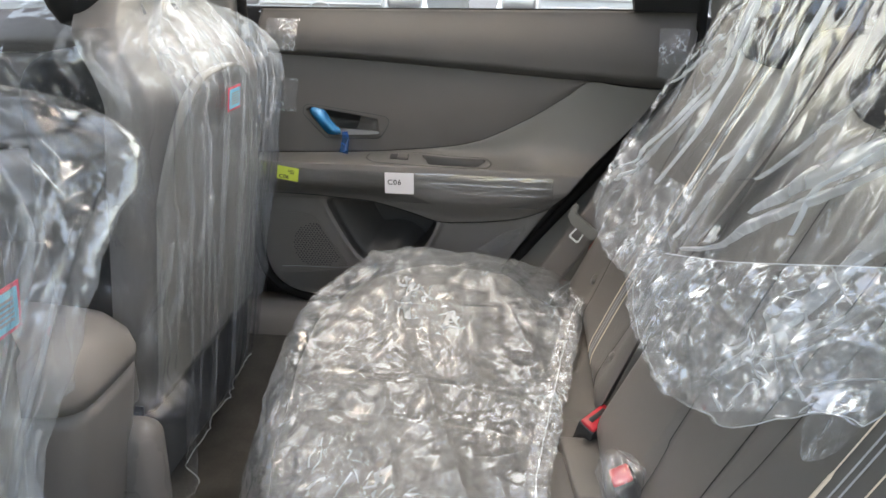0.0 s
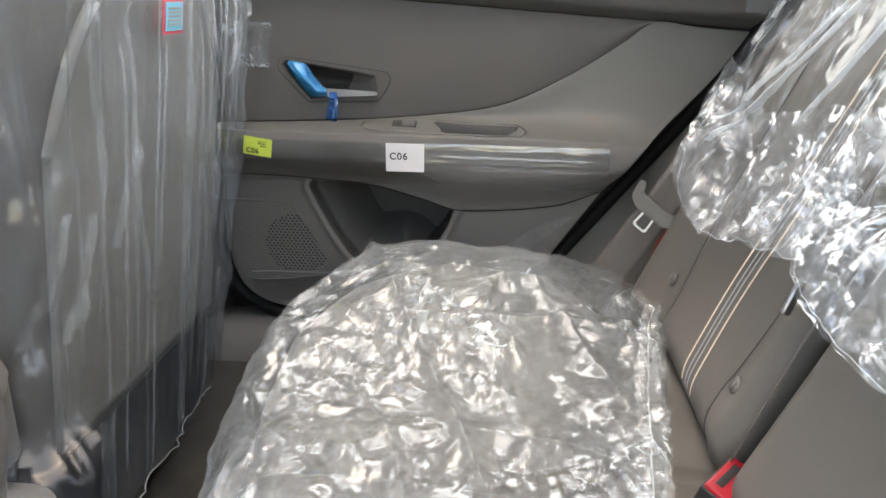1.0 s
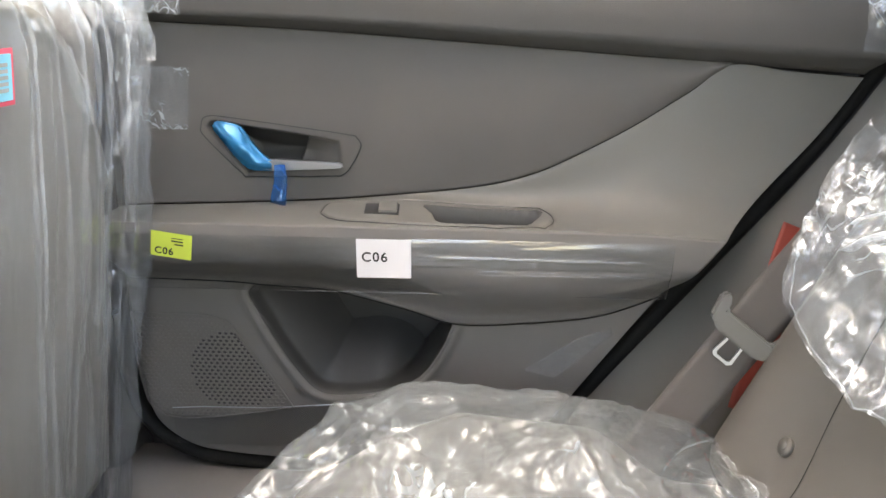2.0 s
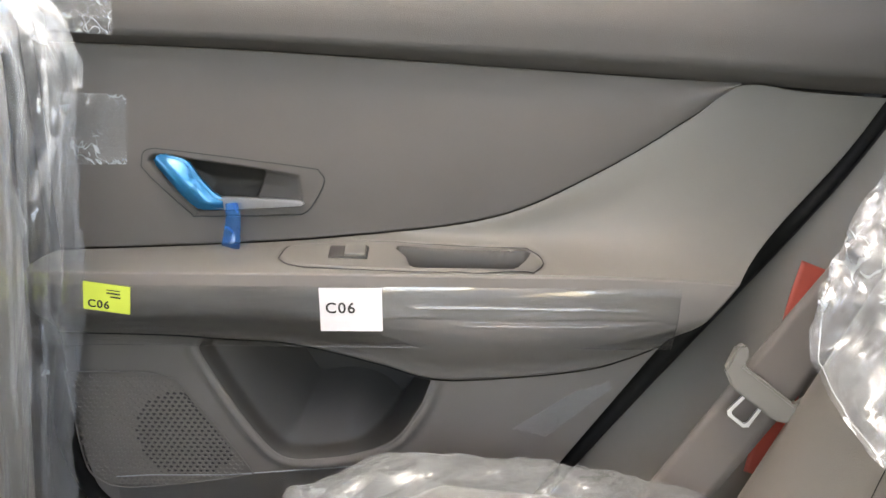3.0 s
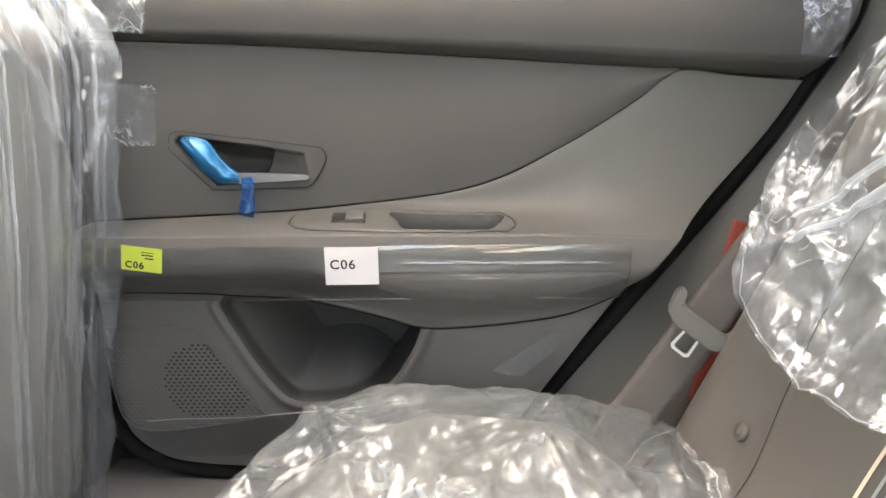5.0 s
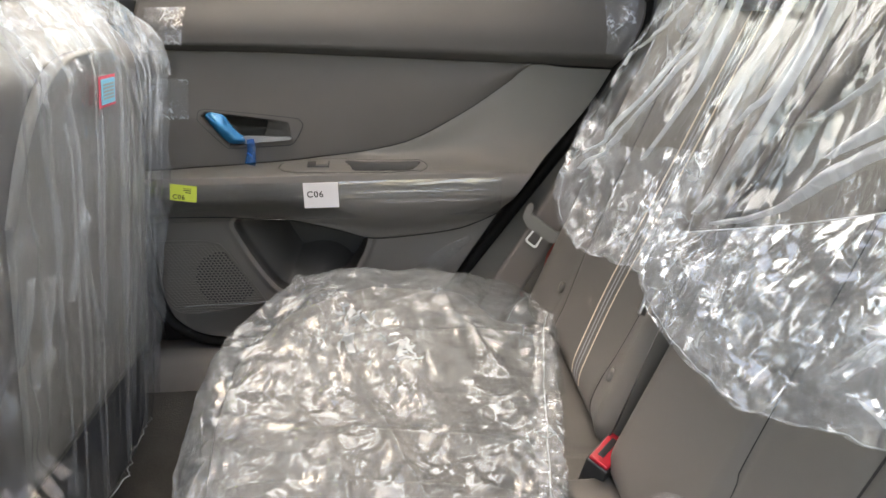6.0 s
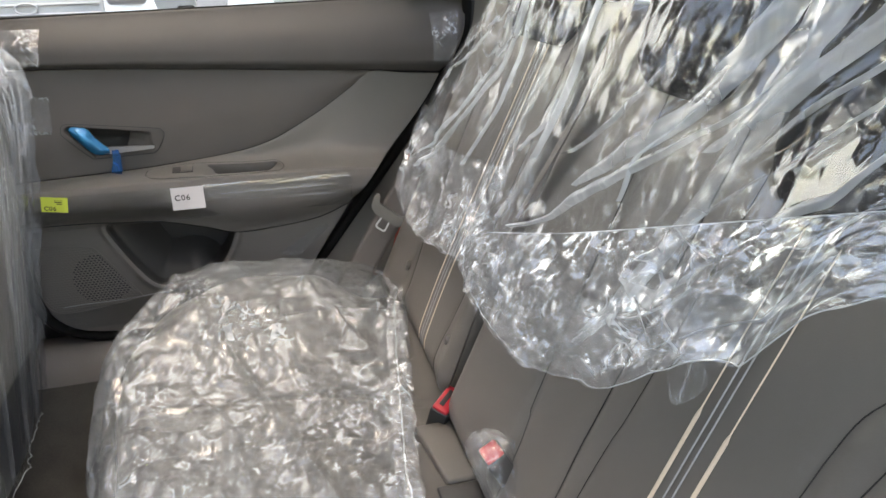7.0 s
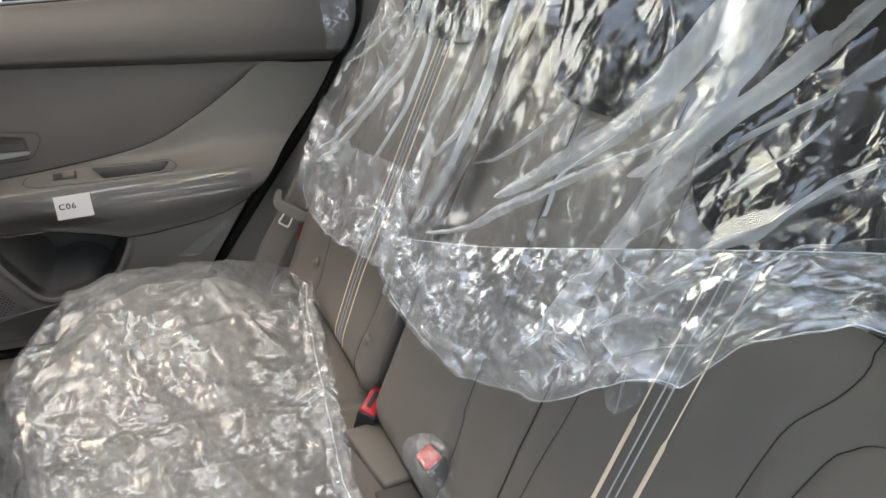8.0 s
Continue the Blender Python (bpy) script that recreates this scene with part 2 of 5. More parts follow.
def wave(x, y, seed=0):
    """Smooth gradient noise on a plane, about -0.7 to 0.7."""
    ix, iy = np.floor(x), np.floor(y)
    fx, fy = x - ix, y - iy
    u, v = fx * fx * fx * (fx * (fx * 6 - 15) + 10), fy * fy * fy * (fy * (fy * 6 - 15) + 10)

    def g(a, b):
        t = hash01(ix + a, iy + b, seed) * 2 * np.pi
        return np.cos(t) * (fx - a) + np.sin(t) * (fy - b)

    return (g(0, 0) * (1 - u) + g(1, 0) * u) * (1 - v) + (g(0, 1) * (1 - u) + g(1, 1) * u) * v


def crumple(x, y, size, seed=0, folds=7, angle=None, spread=math.pi):
    """Flat facets between sharp creases, as in crushed film; size: the facets', in metres. About -1 to 1."""
    rnd = random.Random(seed)
    h = np.zeros_like(x)
    for i in range(folds):
        a = rnd.uniform(0, math.pi) if angle is None else angle + rnd.uniform(-spread, spread) / 2
        s = size * rnd.uniform(0.6, 1.8)
        w = wave(x / (size * 2.2), y / (size * 2.2), seed + 10 * i) * 1.4
        p = (x * math.cos(a) + y * math.sin(a)) / s + w + rnd.uniform(0, 9)
        tri = np.abs(p - np.floor(p) - 0.5) * 4 - 1
        mask = np.clip(0.5 + 1.6 * wave(x / (size * 3), y / (size * 3), seed + 50 + i), 0, 1)
        h += tri * mask * s / size
    return h / folds * 1.6


def inside(x, y, poly):
    """Signed distance to a polygon, positive inside."""
    p = np.array(poly, float)
    q = np.roll(p, -1, 0)
    d = np.full(x.shape, 1e9)
    s = np.zeros(x.shape, bool)
    for (ax, ay), (bx, by) in zip(p, q):
        ex, ey = bx - ax, by - ay
        t = np.clip(((x - ax) * ex + (y - ay) * ey) / (ex * ex + ey * ey + 1e-12), 0, 1)
        d = np.minimum(d, np.hypot(x - ax - t * ex, y - ay - t * ey))
        c = (ay > y) != (by > y)
        s ^= c & (x < ex * (y - ay) / (by - ay + 1e-12) + ax)
    return np.where(s, d, -d)


def near_line(x, y, line):
    d = np.full(x.shape, 1e9)
    for (ax, ay), (bx, by) in zip(line[:-1], line[1:]):
        ex, ey = bx - ax, by - ay
        t = np.clip(((x - ax) * ex + (y - ay) * ey) / (ex * ex + ey * ey + 1e-12), 0, 1)
        d = np.minimum(d, np.hypot(x - ax - t * ex, y - ay - t * ey))
    return d


def smooth01(t):
    t = np.clip(t, 0, 1)
    return t * t * (3 - 2 * t)


def box(x0, x1, y0, y1, z0, z1, bevel=0.004, seg=2):
    bm = bmesh.new()
    bmesh.ops.create_cube(bm, size=1)
    for v in bm.verts:
        v.co = Vector(((x0 + x1) / 2 + v.co.x * (x1 - x0), (y0 + y1) / 2 + v.co.y * (y1 - y0), (z0 + z1) / 2 + v.co.z * (z1 - z0)))
    if bevel:
        bmesh.ops.bevel(bm, geom=bm.edges[:], offset=bevel, segments=seg, affect="EDGES", profile=0.5)
    return bm


def tube(line, radius, sides=8, flat=1.0, side=(0, 0, 1)):
    """A round or flattened rod along a line of points."""
    p = np.array(line, float)
    t = np.gradient(p, axis=0)
    t /= np.linalg.norm(t, axis=1)[:, None]
    a = np.cross(t, np.array(side, float))
    a /= np.linalg.norm(a, axis=1)[:, None] + 1e-9
    b = np.cross(a, t)
    r = np.broadcast_to(np.array(radius, float), (len(p),))
    ang = np.linspace(0, 2 * np.pi, sides, endpoint=False)
    P = p[:, None] + r[:, None, None] * (np.cos(ang)[None, :, None] * a[:, None] + flat * np.sin(ang)[None, :, None] * b[:, None])
    bm = bmesh.new()
    vs = [[bm.verts.new(c) for c in row] for row in P]
    for i in range(len(vs) - 1):
        for j in range(sides):
            bm.faces.new((vs[i][j], vs[i][(j + 1) % sides], vs[i + 1][(j + 1) % sides], vs[i + 1][j]))
    bm.faces.new(vs[0][::-1])
    bm.faces.new(vs[-1])
    return bm


def slab(outline, to3d, thick, n=None):
    """A flat piece of the outline's shape, placed by to3d(u, v, w), with w from 0 to thick."""
    bm = bmesh.new()
    lo = [bm.verts.new(to3d(u, v, 0)) for u, v in outline]
    hi = [bm.verts.new(to3d(u, v, thick)) for u, v in outline]
    bm.faces.new(lo[::-1])
    bm.faces.new(hi)
    for i in range(len(lo)):
        j = (i + 1) % len(lo)
        bm.faces.new((lo[i], lo[j], hi[j], hi[i]))
    bmesh.ops.recalc_face_normals(bm, faces=bm.faces[:])
    return bm


def solid(ob, thick, offset=-1.0):
    mod = ob.modifiers.new("thickness", "SOLIDIFY")
    mod.thickness, mod.offset = thick, offset
    return ob


# ---- far rear door ----
CREASE = [(-0.552, 0.786), (-0.37, 0.779), (-0.186, 0.768), (0.0, 0.756), (0.213, 0.7415)]
BELT = [(-0.552, 0.866), (-0.2, 0.872), (0.15, 0.878), (0.268, 0.880)]
SEAM = [(-0.562, 0.591), (-0.42, 0.597), (-0.288, 0.606), (-0.142, 0.626), (-0.042, 0.671), (0.037, 0.721), (0.078, 0.7505)]
HANDLE = [(-0.4625, 0.6830), (-0.4560, 0.6865), (-0.4200, 0.6815), (-0.3270, 0.6680), (-0.3225, 0.6640), (-0.3205, 0.6440), (-0.3260, 0.6360), (-0.3500, 0.6335), (-0.4200, 0.6288), (-0.4260, 0.6310), (-0.4630, 0.6755)]
GROOVE = [(-0.4705, 0.6780), (-0.4685, 0.6865), (-0.4610, 0.6905), (-0.4400, 0.6892), (-0.3180, 0.6738), (-0.3045, 0.6690), (-0.3008, 0.6600), (-0.3100, 0.6419), (-0.3200, 0.6300), (-0.3350, 0.6275), (-0.4190, 0.6255), (-0.4310, 0.6295), (-0.4680, 0.6690)]
POCKET_LINE = [(-0.417, 0.5157), (-0.4255, 0.505), (-0.4235, 0.492), (-0.3976, 0.4394), (-0.3726, 0.3988), (-0.354, 0.3795), (-0.3286, 0.3745), (-0.2768, 0.3819), (-0.2364, 0.4005), (-0.2104, 0.4379), (-0.1973, 0.4718), (-0.29, 0.500)]
CUP = [(-0.231, 0.006), (-0.113, 0.002), (-0.108, -0.001), (-0.112, -0.010), (-0.121, -0.023), (-0.128, -0.027), (-0.213, -0.027), (-0.219, -0.023), (-0.223, -0.010), (-0.233, 0.002)]

door_1 = thing("rear_door", "grey moulded rear car door trim with armrest, seen from inside, shut", "car door")


def ruled(top, low, nu, nv):
    a, b = spline(top, nu), spline(low, nu)
    v = np.linspace(0, 1, nv)[:, None, None]
    return a[None] * (1 - v) + b[None] * v, v[..., 0] + 0 * a[None, :, 0]


def down(curve, dz, dx=0.0):
    return [(x + dx, z + dz) for x, z in curve]


# upper roll below the window
xz, v = ruled(BELT, down(CREASE, 0.0008), 160, 24)
xz[..., 0] += 0.016 * np.sin(v * np.pi) * smooth01((xz[..., 0] - 0.10) / 0.10)
y = 1.487 - 0.046 * np.sin(np.clip(v / 0.72, 0, 1) * np.pi / 2) ** 1.3 + 0.020 * smooth01((v - 0.87) / 0.13)
upper = part("upper_trim", sheet(hemmed(np.stack([xz[..., 0], y, xz[..., 1]], -1), (0, 1, 0), 0.015)), UPPER, door_1)

# cloth insert with the hollow of the handle
xz, v = ruled([p for p in CREASE[:-1]] + [(0.078, 0.7525)], down(SEAM, 0.0005), 460, 140)
x, z = xz[..., 0], xz[..., 1]
d = inside(x, z, spline(HANDLE + HANDLE[:1], 60)[:-1])
y = 1.460 - 0.006 * np.sin(v * np.pi) + (0.026 * smooth01(d / 0.007) + 0.010 * smooth01((d - 0.004) / 0.02)) * np.where(x + 0.42 * (0.66 - z) > -0.362, 0.18 + 0.42 * smooth01((-0.322 - x) / 0.04), 1.0)
P = np.stack([x, y, z], -1)
insert = part("insert_panel", sheet(hemmed(P, (0, 1, 0)), keep=np.pad(d < 0.0035, 1, mode="edge")), INSERT, door_1, "grey cloth covered door insert")
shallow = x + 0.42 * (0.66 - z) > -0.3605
# the hollow's shade is painted: same trim, darker colour
part("handle_recess", sheet(P + [0, 0.0006, 0], keep=(d > 0.0010) & ~shallow), RECESS_SHADE, insert, "hollow behind the handle, coloured dark for its shade")
part("handle_ramp", sheet(P + [0, 0.0006, 0], keep=(d > 0.0010) & (x + 0.42 * (0.66 - z) > -0.3640)), INSERT, insert, "grey sloping end of the hollow")

# armrest top, which sweeps up behind the insert
LEDGE_EDGE = [(-0.563, 0.590), (-0.42, 0.590), (-0.28, 0.590), (-0.1, 0.589), (0.0, 0.587), (0.074, 0.582)]
xz, v = ruled(down(SEAM, -0.0005) + [(0.14, 0.7445), (0.2115, 0.7395)], LEDGE_EDGE, 520, 150)
x, z = xz[..., 0], xz[..., 1]
x = x + 0.014 * np.sin(v * np.pi) * smooth01((x + 0.02) / 0.12)
rear = smooth01((x + 0.30) / 0.30)
power = 1.0 + 3.5 * rear + 6.0 * np.exp(-(((x + 0.11) / 0.09) ** 2))
y = 1.458 - 0.064 * v**power - 0.004 * rear * np.sin(v * np.pi)
z = z + 0.003 * np.sin(v * np.pi) * (1 - rear)
cy = y - 1.432
dc = inside(x, cy, CUP)
PLATE = spline([(-0.339, -0.015), (-0.336, 0.004), (-0.325, 0.010), (-0.23, 0.0125), (-0.125, 0.0085), (-0.106, 0.003), (-0.097, -0.012), (-0.104, -0.026), (-0.125, -0.032), (-0.28, -0.0305), (-0.325, -0.026), (-0.339, -0.015)], 80)
plate = inside(x, cy, PLATE[:-1])
z = z - 0.040 * smooth01(dc / 0.006) - 0.0020 * np.exp(-((plate / 0.0011) ** 2)) + 0.0006 * smooth01(plate / 0.002)
P = np.stack([x, y, z], -1)
armtop = part("armrest_top", sheet(hemmed(P, (0, 1, -0.3)), keep=np.pad(dc < 0.0006, 1, mode="edge")), LEDGE, door_1, "pale grey soft armrest top")
rim = []
for px, pc in PLATE:
    k = np.argmin((x - px) ** 2 + (cy - pc) ** 2 + 9 * (dc > -0.001))
    rim.append((px, pc + 1.432, float(z.flat[k]) + 0.0012))
part("plate_joint", tube(np.array(rim), 0.0006, 6, 1, (0, 0, 1)), DARK, armtop)
# cup walls get the darkened colour in place of shade
part("pull_cup", sheet(P - [0, 0, 0.0006], keep=dc > -0.0018), RECESS_SHADE, armtop, "grey pull cup, coloured dark for its shade")

# armrest face
FACE_LOW = [(-0.558, 0.5185), (-0.45, 0.5165), (-0.40, 0.513), (-0.33, 0.508), (-0.25, 0.488), (-0.195, 0.472), (-0.12, 0.475), (-0.05, 0.484), (-0.012, 0.496), (0.020, 0.510)]
xz, v = ruled(LEDGE_EDGE, FACE_LOW, 260, 40)
x, z = xz[..., 0], xz[..., 1]
y = 1.3940 - 0.002 * np.sin(np.clip(v * 4, 0, 1) * np.pi / 2) + 0.034 * smooth01((v - 0.35) / 0.65) ** 1.4
face = part("armrest_face", sheet(hemmed(np.stack([x, y, z], -1), (0, 1, 0.0), 0.02)), TRIM, door_1, "grey armrest side")

part("panel_gap", tube([(a, 1.4245, c - 0.0004) for a, c in spline(FACE_LOW, 90)], 0.0007, 6, 1, (0, 1, 0)), RUBBER, door_1)

# lower panel with the map pocket
LOW_EDGE = [(-0.556, 0.375), (-0.545, 0.335), (-0.51, 0.305), (-0.46, 0.293), (-0.36, 0.287), (-0.25, 0.284), (-0.16, 0.284), (-0.125, 0.292)]
xz, v = ruled(down(FACE_LOW, -0.001), LOW_EDGE, 340, 190)
x, z = xz[..., 0], xz[..., 1]
pocket_rim = spline(POCKET_LINE[:-1], 70)
d = inside(x, z, np.vstack([pocket_rim, [(-0.29, 0.503)]]))
gentle = smooth01(near_line(x, z, pocket_rim[4:44]) / 0.13) ** 0.9
y = 1.428 + 0.010 * v + np.where(d > 0, 0.115 * np.maximum(gentle, 0.0) + 0.010 * smooth01(d / 0.012), 0) * smooth01(d / 0.010) - 0.004 * np.exp(-(((d + 0.004) / 0.006) ** 2))
P = np.stack([x, y, z], -1)
lower = part("lower_panel", sheet(hemmed(P, (0, 1, 0), 0.02), keep=np.pad(d < 0.002, 1, mode="edge")), TRIM, door_1, "grey plastic lower door panel")
def lower_y(a, c):
    return 1.428 + 0.010 * (0.51 - c) / 0.22


part("pocket_rim", tube([(a, lower_y(a, c) - 0.001, c) for a, c in pocket_rim], 0.0022, 8, 0.8, (0, 1, 0)), TRIM, lower)
# pocket inside, its shade under the armrest put into the colour
part("map_pocket", sheet(P + [0, 0.0008, 0], keep=d > -0.0005), RECESS_SHADE, door_1, "deep grey map pocket in the lower door, coloured dark for its shade")
part("door_core", slab([(-0.566, 0.858), (0.235, 0.872), (0.262, 0.85), (0.256, 0.80), (0.212, 0.735), (0.145, 0.63), (-0.03, 0.40), (-0.12, 0.285), (-0.46, 0.287), (-0.545, 0.33), (-0.572, 0.38)], lambda u, w, t: (u, 1.505 + t, w), 0.06), DARK, door_1, smooth=False)

# handle: bezel, lever with its film
bez = spline(HANDLE + HANDLE[:1], 90)
bezel = part("handle_bezel", tube([(px, 1.4580, pz) for px, pz in bez], 0.0020, 8, 0.6, (0, 1, 0)), INSERT, door_1, "grey handle surround")
part("bezel_gap", tube([(px, 1.4545 + 0.0022 * ((pz - 0.685) / 0.06) ** 2, pz) for px, pz in spline(GROOVE + GROOVE[:1], 110)], 0.0008, 6, 1, (0, 1, 0)), DARK, bezel)
lever_line = [(-0.412, 0.6445), (-0.395, 0.6460), (-0.36, 0.6448), (-0.322, 0.6430), (-0.3195, 0.6405), (-0.321, 0.6380), (-0.345, 0.6362), (-0.372, 0.6350), (-0.395, 0.6335), (-0.412, 0.6345)]
bm = slab(lever_line, lambda u, w, t: (u, 1.4565 - 0.004 * (u + 0.37) - t, w), 0.008)
bmesh.ops.bevel(bm, geom=bm.edges[:], offset=0.0014, segments=2, affect="EDGES")
lever = part("lever", bm, METAL, door_1, "satin chrome pull lever", smooth=False)
paddle = [(-0.4562, 0.6840), (-0.4490, 0.6868), (-0.4272, 0.6817), (-0.4220, 0.6740), (-0.4173, 0.6640), (-0.4030, 0.6475), (-0.3935, 0.6440), (-0.3935, 0.6339), (-0.4177, 0.6338), (-0.4250, 0.6380), (-0.4349, 0.6480), (-0.4568, 0.6785)]
bm = slab(paddle, lambda u, w, t: (u, 1.4590 - 0.15 * (w - 0.66) * (1 if w > 0.66 else 0) - t * (1 + 5 * max(0, 0.672 - w)), w), 0.010)
bmesh.ops.bevel(bm, geom=[e for e in bm.edges if e.calc_length() > 0.002], offset=0.0022, segments=3, affect="EDGES")
part("film", bm, BLUE, lever, "glossy blue protective film")
g = spline([(-0.386, 1.4425, 0.642), (-0.3845, 1.439, 0.628), (-0.386, 1.437, 0.615), (-0.389, 1.438, 0.600)], 24)
row = []
for i, c in enumerate(g):
    w = np.interp(i / 23, [0, 0.3, 0.8, 1], [0.0055, 0.0068, 0.0085, 0.0085])
    s = np.linspace(-1, 1, 9)
    row.append(np.stack([c[0] + w * s, c[1] + 0.0012 * np.sin(s * 2.4 + i * 0.15), c[2] + 0.0015 * s * np.sin(i * 0.2)], 1))
BLUE_TAIL = film("loose blue film", haze=0.22, tint=(0.10, 0.36, 0.82), white=(0.02, 0.2, 0.6), gloss=0.5)
part("film_tail", sheet(np.array(row)), BLUE_TAIL, lever, "loose blue film end")

# window switch on the armrest
for name, x0, x1, lift, mat, text in (("switch_well", -0.2935, -0.2575, 0.0015, DARK, ""), ("window_switch", -0.2785, -0.2590, 0.0045, LEDGE, "pale grey window switch")):
    bm = box(x0, x1, -0.0095 if mat is DARK else -0.008, 0.0095 if mat is DARK else 0.008, -0.004, lift, 0.0012)
    bmesh.ops.transform(bm, matrix=pose(0, 1.4225, 0.6012, 19, 0, 0), verts=bm.verts)
    part(name, bm, mat, door_1, text)

# speaker grille: hexagonal cells, pierced in the middle
def grille():
    outline = [(-0.5575, 0.476), (-0.485, 0.476), (-0.459, 0.471), (-0.443, 0.459), (-0.387, 0.368), (-0.392, 0.358), (-0.47, 0.345), (-0.52, 0.342), (-0.541, 0.350), (-0.554, 0.375)]
    verts, faces = [], []
    p = 0.0066
    rows = int(0.15 / (p * 0.72))
    for j in range(rows):
        for i in range(31):
            cx = -0.556 + (i + 0.5 * (j % 2)) * p
            cz = 0.333 + j * p * 0.72
            if inside(np.array(cx), np.array(cz), outline) < 0.0018:
                continue
            hole = ((cx + 0.448) / 0.050) ** 2 + ((cz - 0.404) / 0.050) ** 2 < 1
            base = len(verts)
            y0 = 1.4255 + 0.010 * (0.51 - cz) / 0.22
            for r, yo in ((1.0, 0.0), (0.66, 0.0), (0.6, 0.0045 if hole else 0.0012)):
                for k in range(6):
                    a = math.pi / 6 + k * math.pi / 3
                    verts.append((cx + r * p / 1.73 * math.cos(a), y0 + yo, cz + r * p * 0.83 / 1.73 * math.sin(a)))
            for k in range(6):
                n = (k + 1) % 6
                faces.append((base + k, base + n, base + 6 + n, base + 6 + k))
                faces.append((base + 6 + k, base + 6 + n, base + 12 + n, base + 12 + k))
            if not hole:
                faces.append(tuple(base + 12 + k for k in range(6)))
    me = bpy.data.meshes.new("grille")
    me.from_pydata(verts, [], faces)
    return me, outline


me, outline = grille()
gr = part("speaker_grille", me, TRIM, door_1, "dark grey perforated speaker grille", smooth=False)
part("grille_rim", tube([(a, 1.4245 + 0.010 * (0.51 - c) / 0.22, c) for a, c in spline(outline + outline[:1], 80)], 0.0009, 6, 1, (0, 1, 0)), TRIM, gr)
disc = []
for k in range(40):
    r = 0.0535
    while inside(np.array(-0.448 + r * math.cos(k * math.pi / 20)), np.array(0.404 + r * math.sin(k * math.pi / 20)), outline) < 0.004:
        r -= 0.001
    disc.append((-0.448 + r * math.cos(k * math.pi / 20), 0.404 + r * math.sin(k * math.pi / 20)))
part("speaker_back", slab(disc, lambda u, w, t: (u, 1.4273 + 0.010 * (0.51 - w) / 0.22 + t, w), 0.0005), DARK, gr, smooth=False)

# window of the far door: pane, sill strip and black divider
part("window_seal", tube([(a, 1.4905, c + 0.0003) for a, c in spline(BELT, 40)], 0.0022, 8, 1, (0, 1, 0)), RUBBER, door_1)
part("window_divider", slab([(0.150, 0.878), (0.262, 0.878), (0.275, 0.93), (0.30, 1.06), (0.33, 1.22), (0.20, 1.22), (0.150, 1.02), (0.146, 0.90)], lambda u, w, t: (u, 1.468 + t, w), 0.03), RUBBER, door_1, smooth=False)
part("window_frame", box(-0.60, 0.33, 1.47, 1.50, 1.215, 1.26, 0.006), DARK, door_1)
pane = part("pane", box(-0.56, 0.20, 1.497, 1.501, 0.855, 1.23, 0), GLASS, door_1, smooth=False)
pane.visible_shadow = False

# ---- body round the door ----
seal_line = spline([(-0.588, 1.46, 1.22), (-0.588, 1.475, 1.06), (-0.585, 1.47, 0.9), (-0.583, 1.462, 0.7), (-0.58, 1.45, 0.45), (-0.575, 1.448, 0.37), (-0.552, 1.447, 0.318), (-0.51, 1.447, 0.290), (-0.45, 1.447, 0.278), (-0.3, 1.447, 0.272), (-0.12, 1.447, 0.276), (-0.104, 1.452, 0.30), (-0.036, 1.455, 0.395), (0.150, 1.464, 0.632), (0.221, 1.470, 0.735), (0.262, 1.472, 0.80), (0.272, 1.474, 0.86), (0.270, 1.472, 0.90), (0.29, 1.472, 0.98), (0.33, 1.47, 1.06), (0.40, 1.45, 1.22)], 120)
seal = tagged(shown("door_seal", tube(seal_line, 0.0095, 12, 1.0, (0, 1, 0)), RUBBER), "black rubber seal round the rear door opening", "door seal", kind="structure")

# sill, pillar and quarter trims
P = []
for t in np.linspace(0, 1, 60):
    xx = -1.4 + 1.5 * t
    prof = spline([(1.50, 0.262), (1.455, 0.268), (1.425, 0.268), (1.40, 0.255), (1.392, 0.235), (1.385, 0.20), (1.38, 0.12)], 16)
    P.append([(xx, a, b) for a, b in prof])
sill_trim = tagged(shown("sill_trim", sheet(np.array(P)), TRIM), "grey moulded door sill trim", "sill trim", kind="structure")

tagged(shown("b_pillar_trim", box(-0.72, -0.596, 1.43, 1.54, 0.22, 1.27, 0.015), TRIM), "grey centre pillar trim", "pillar trim", kind="structure")

a = spline([(-0.096, 1.452, 0.29), (-0.028, 1.452, 0.39), (0.161, 1.462, 0.628), (0.233, 1.468, 0.732), (0.274, 1.472, 0.80), (0.287, 1.474, 0.862), (0.284, 1.476, 0.90), (0.302, 1.476, 0.98), (0.342, 1.474, 1.08), (0.42, 1.45, 1.25)], 90)
b = spline([(0.06, 1.36, 0.25), (0.10, 1.375, 0.36), (0.24, 1.39, 0.60), (0.34, 1.40, 0.72), (0.42, 1.405, 0.80), (0.5, 1.40, 0.86), (0.6, 1.39, 0.93), (0.68, 1.36, 1.0), (0.70, 1.34, 1.08), (0.62, 1.34, 1.25)], 90)
v = np.linspace(0, 1, 30)[:, None, None]
bulge = np.sin(v[..., 0] * np.pi) * 0.018
Q = a[None] * (1 - v) + b[None] * v
Q[..., 1] -= bulge
quarter_trim = tagged(shown("quarter_trim", sheet(Q), PILLAR), "grey rear pillar and quarter trim", "pillar trim", kind="structure")
tagged(shown("quarter_joint", tube([(0.30, 1.462, 0.872), (0.40, 1.440, 0.866), (0.50, 1.405, 0.858)], 0.0016, 6), RUBBER), "dark joint line in the pillar trim", "trim joint", kind="structure")

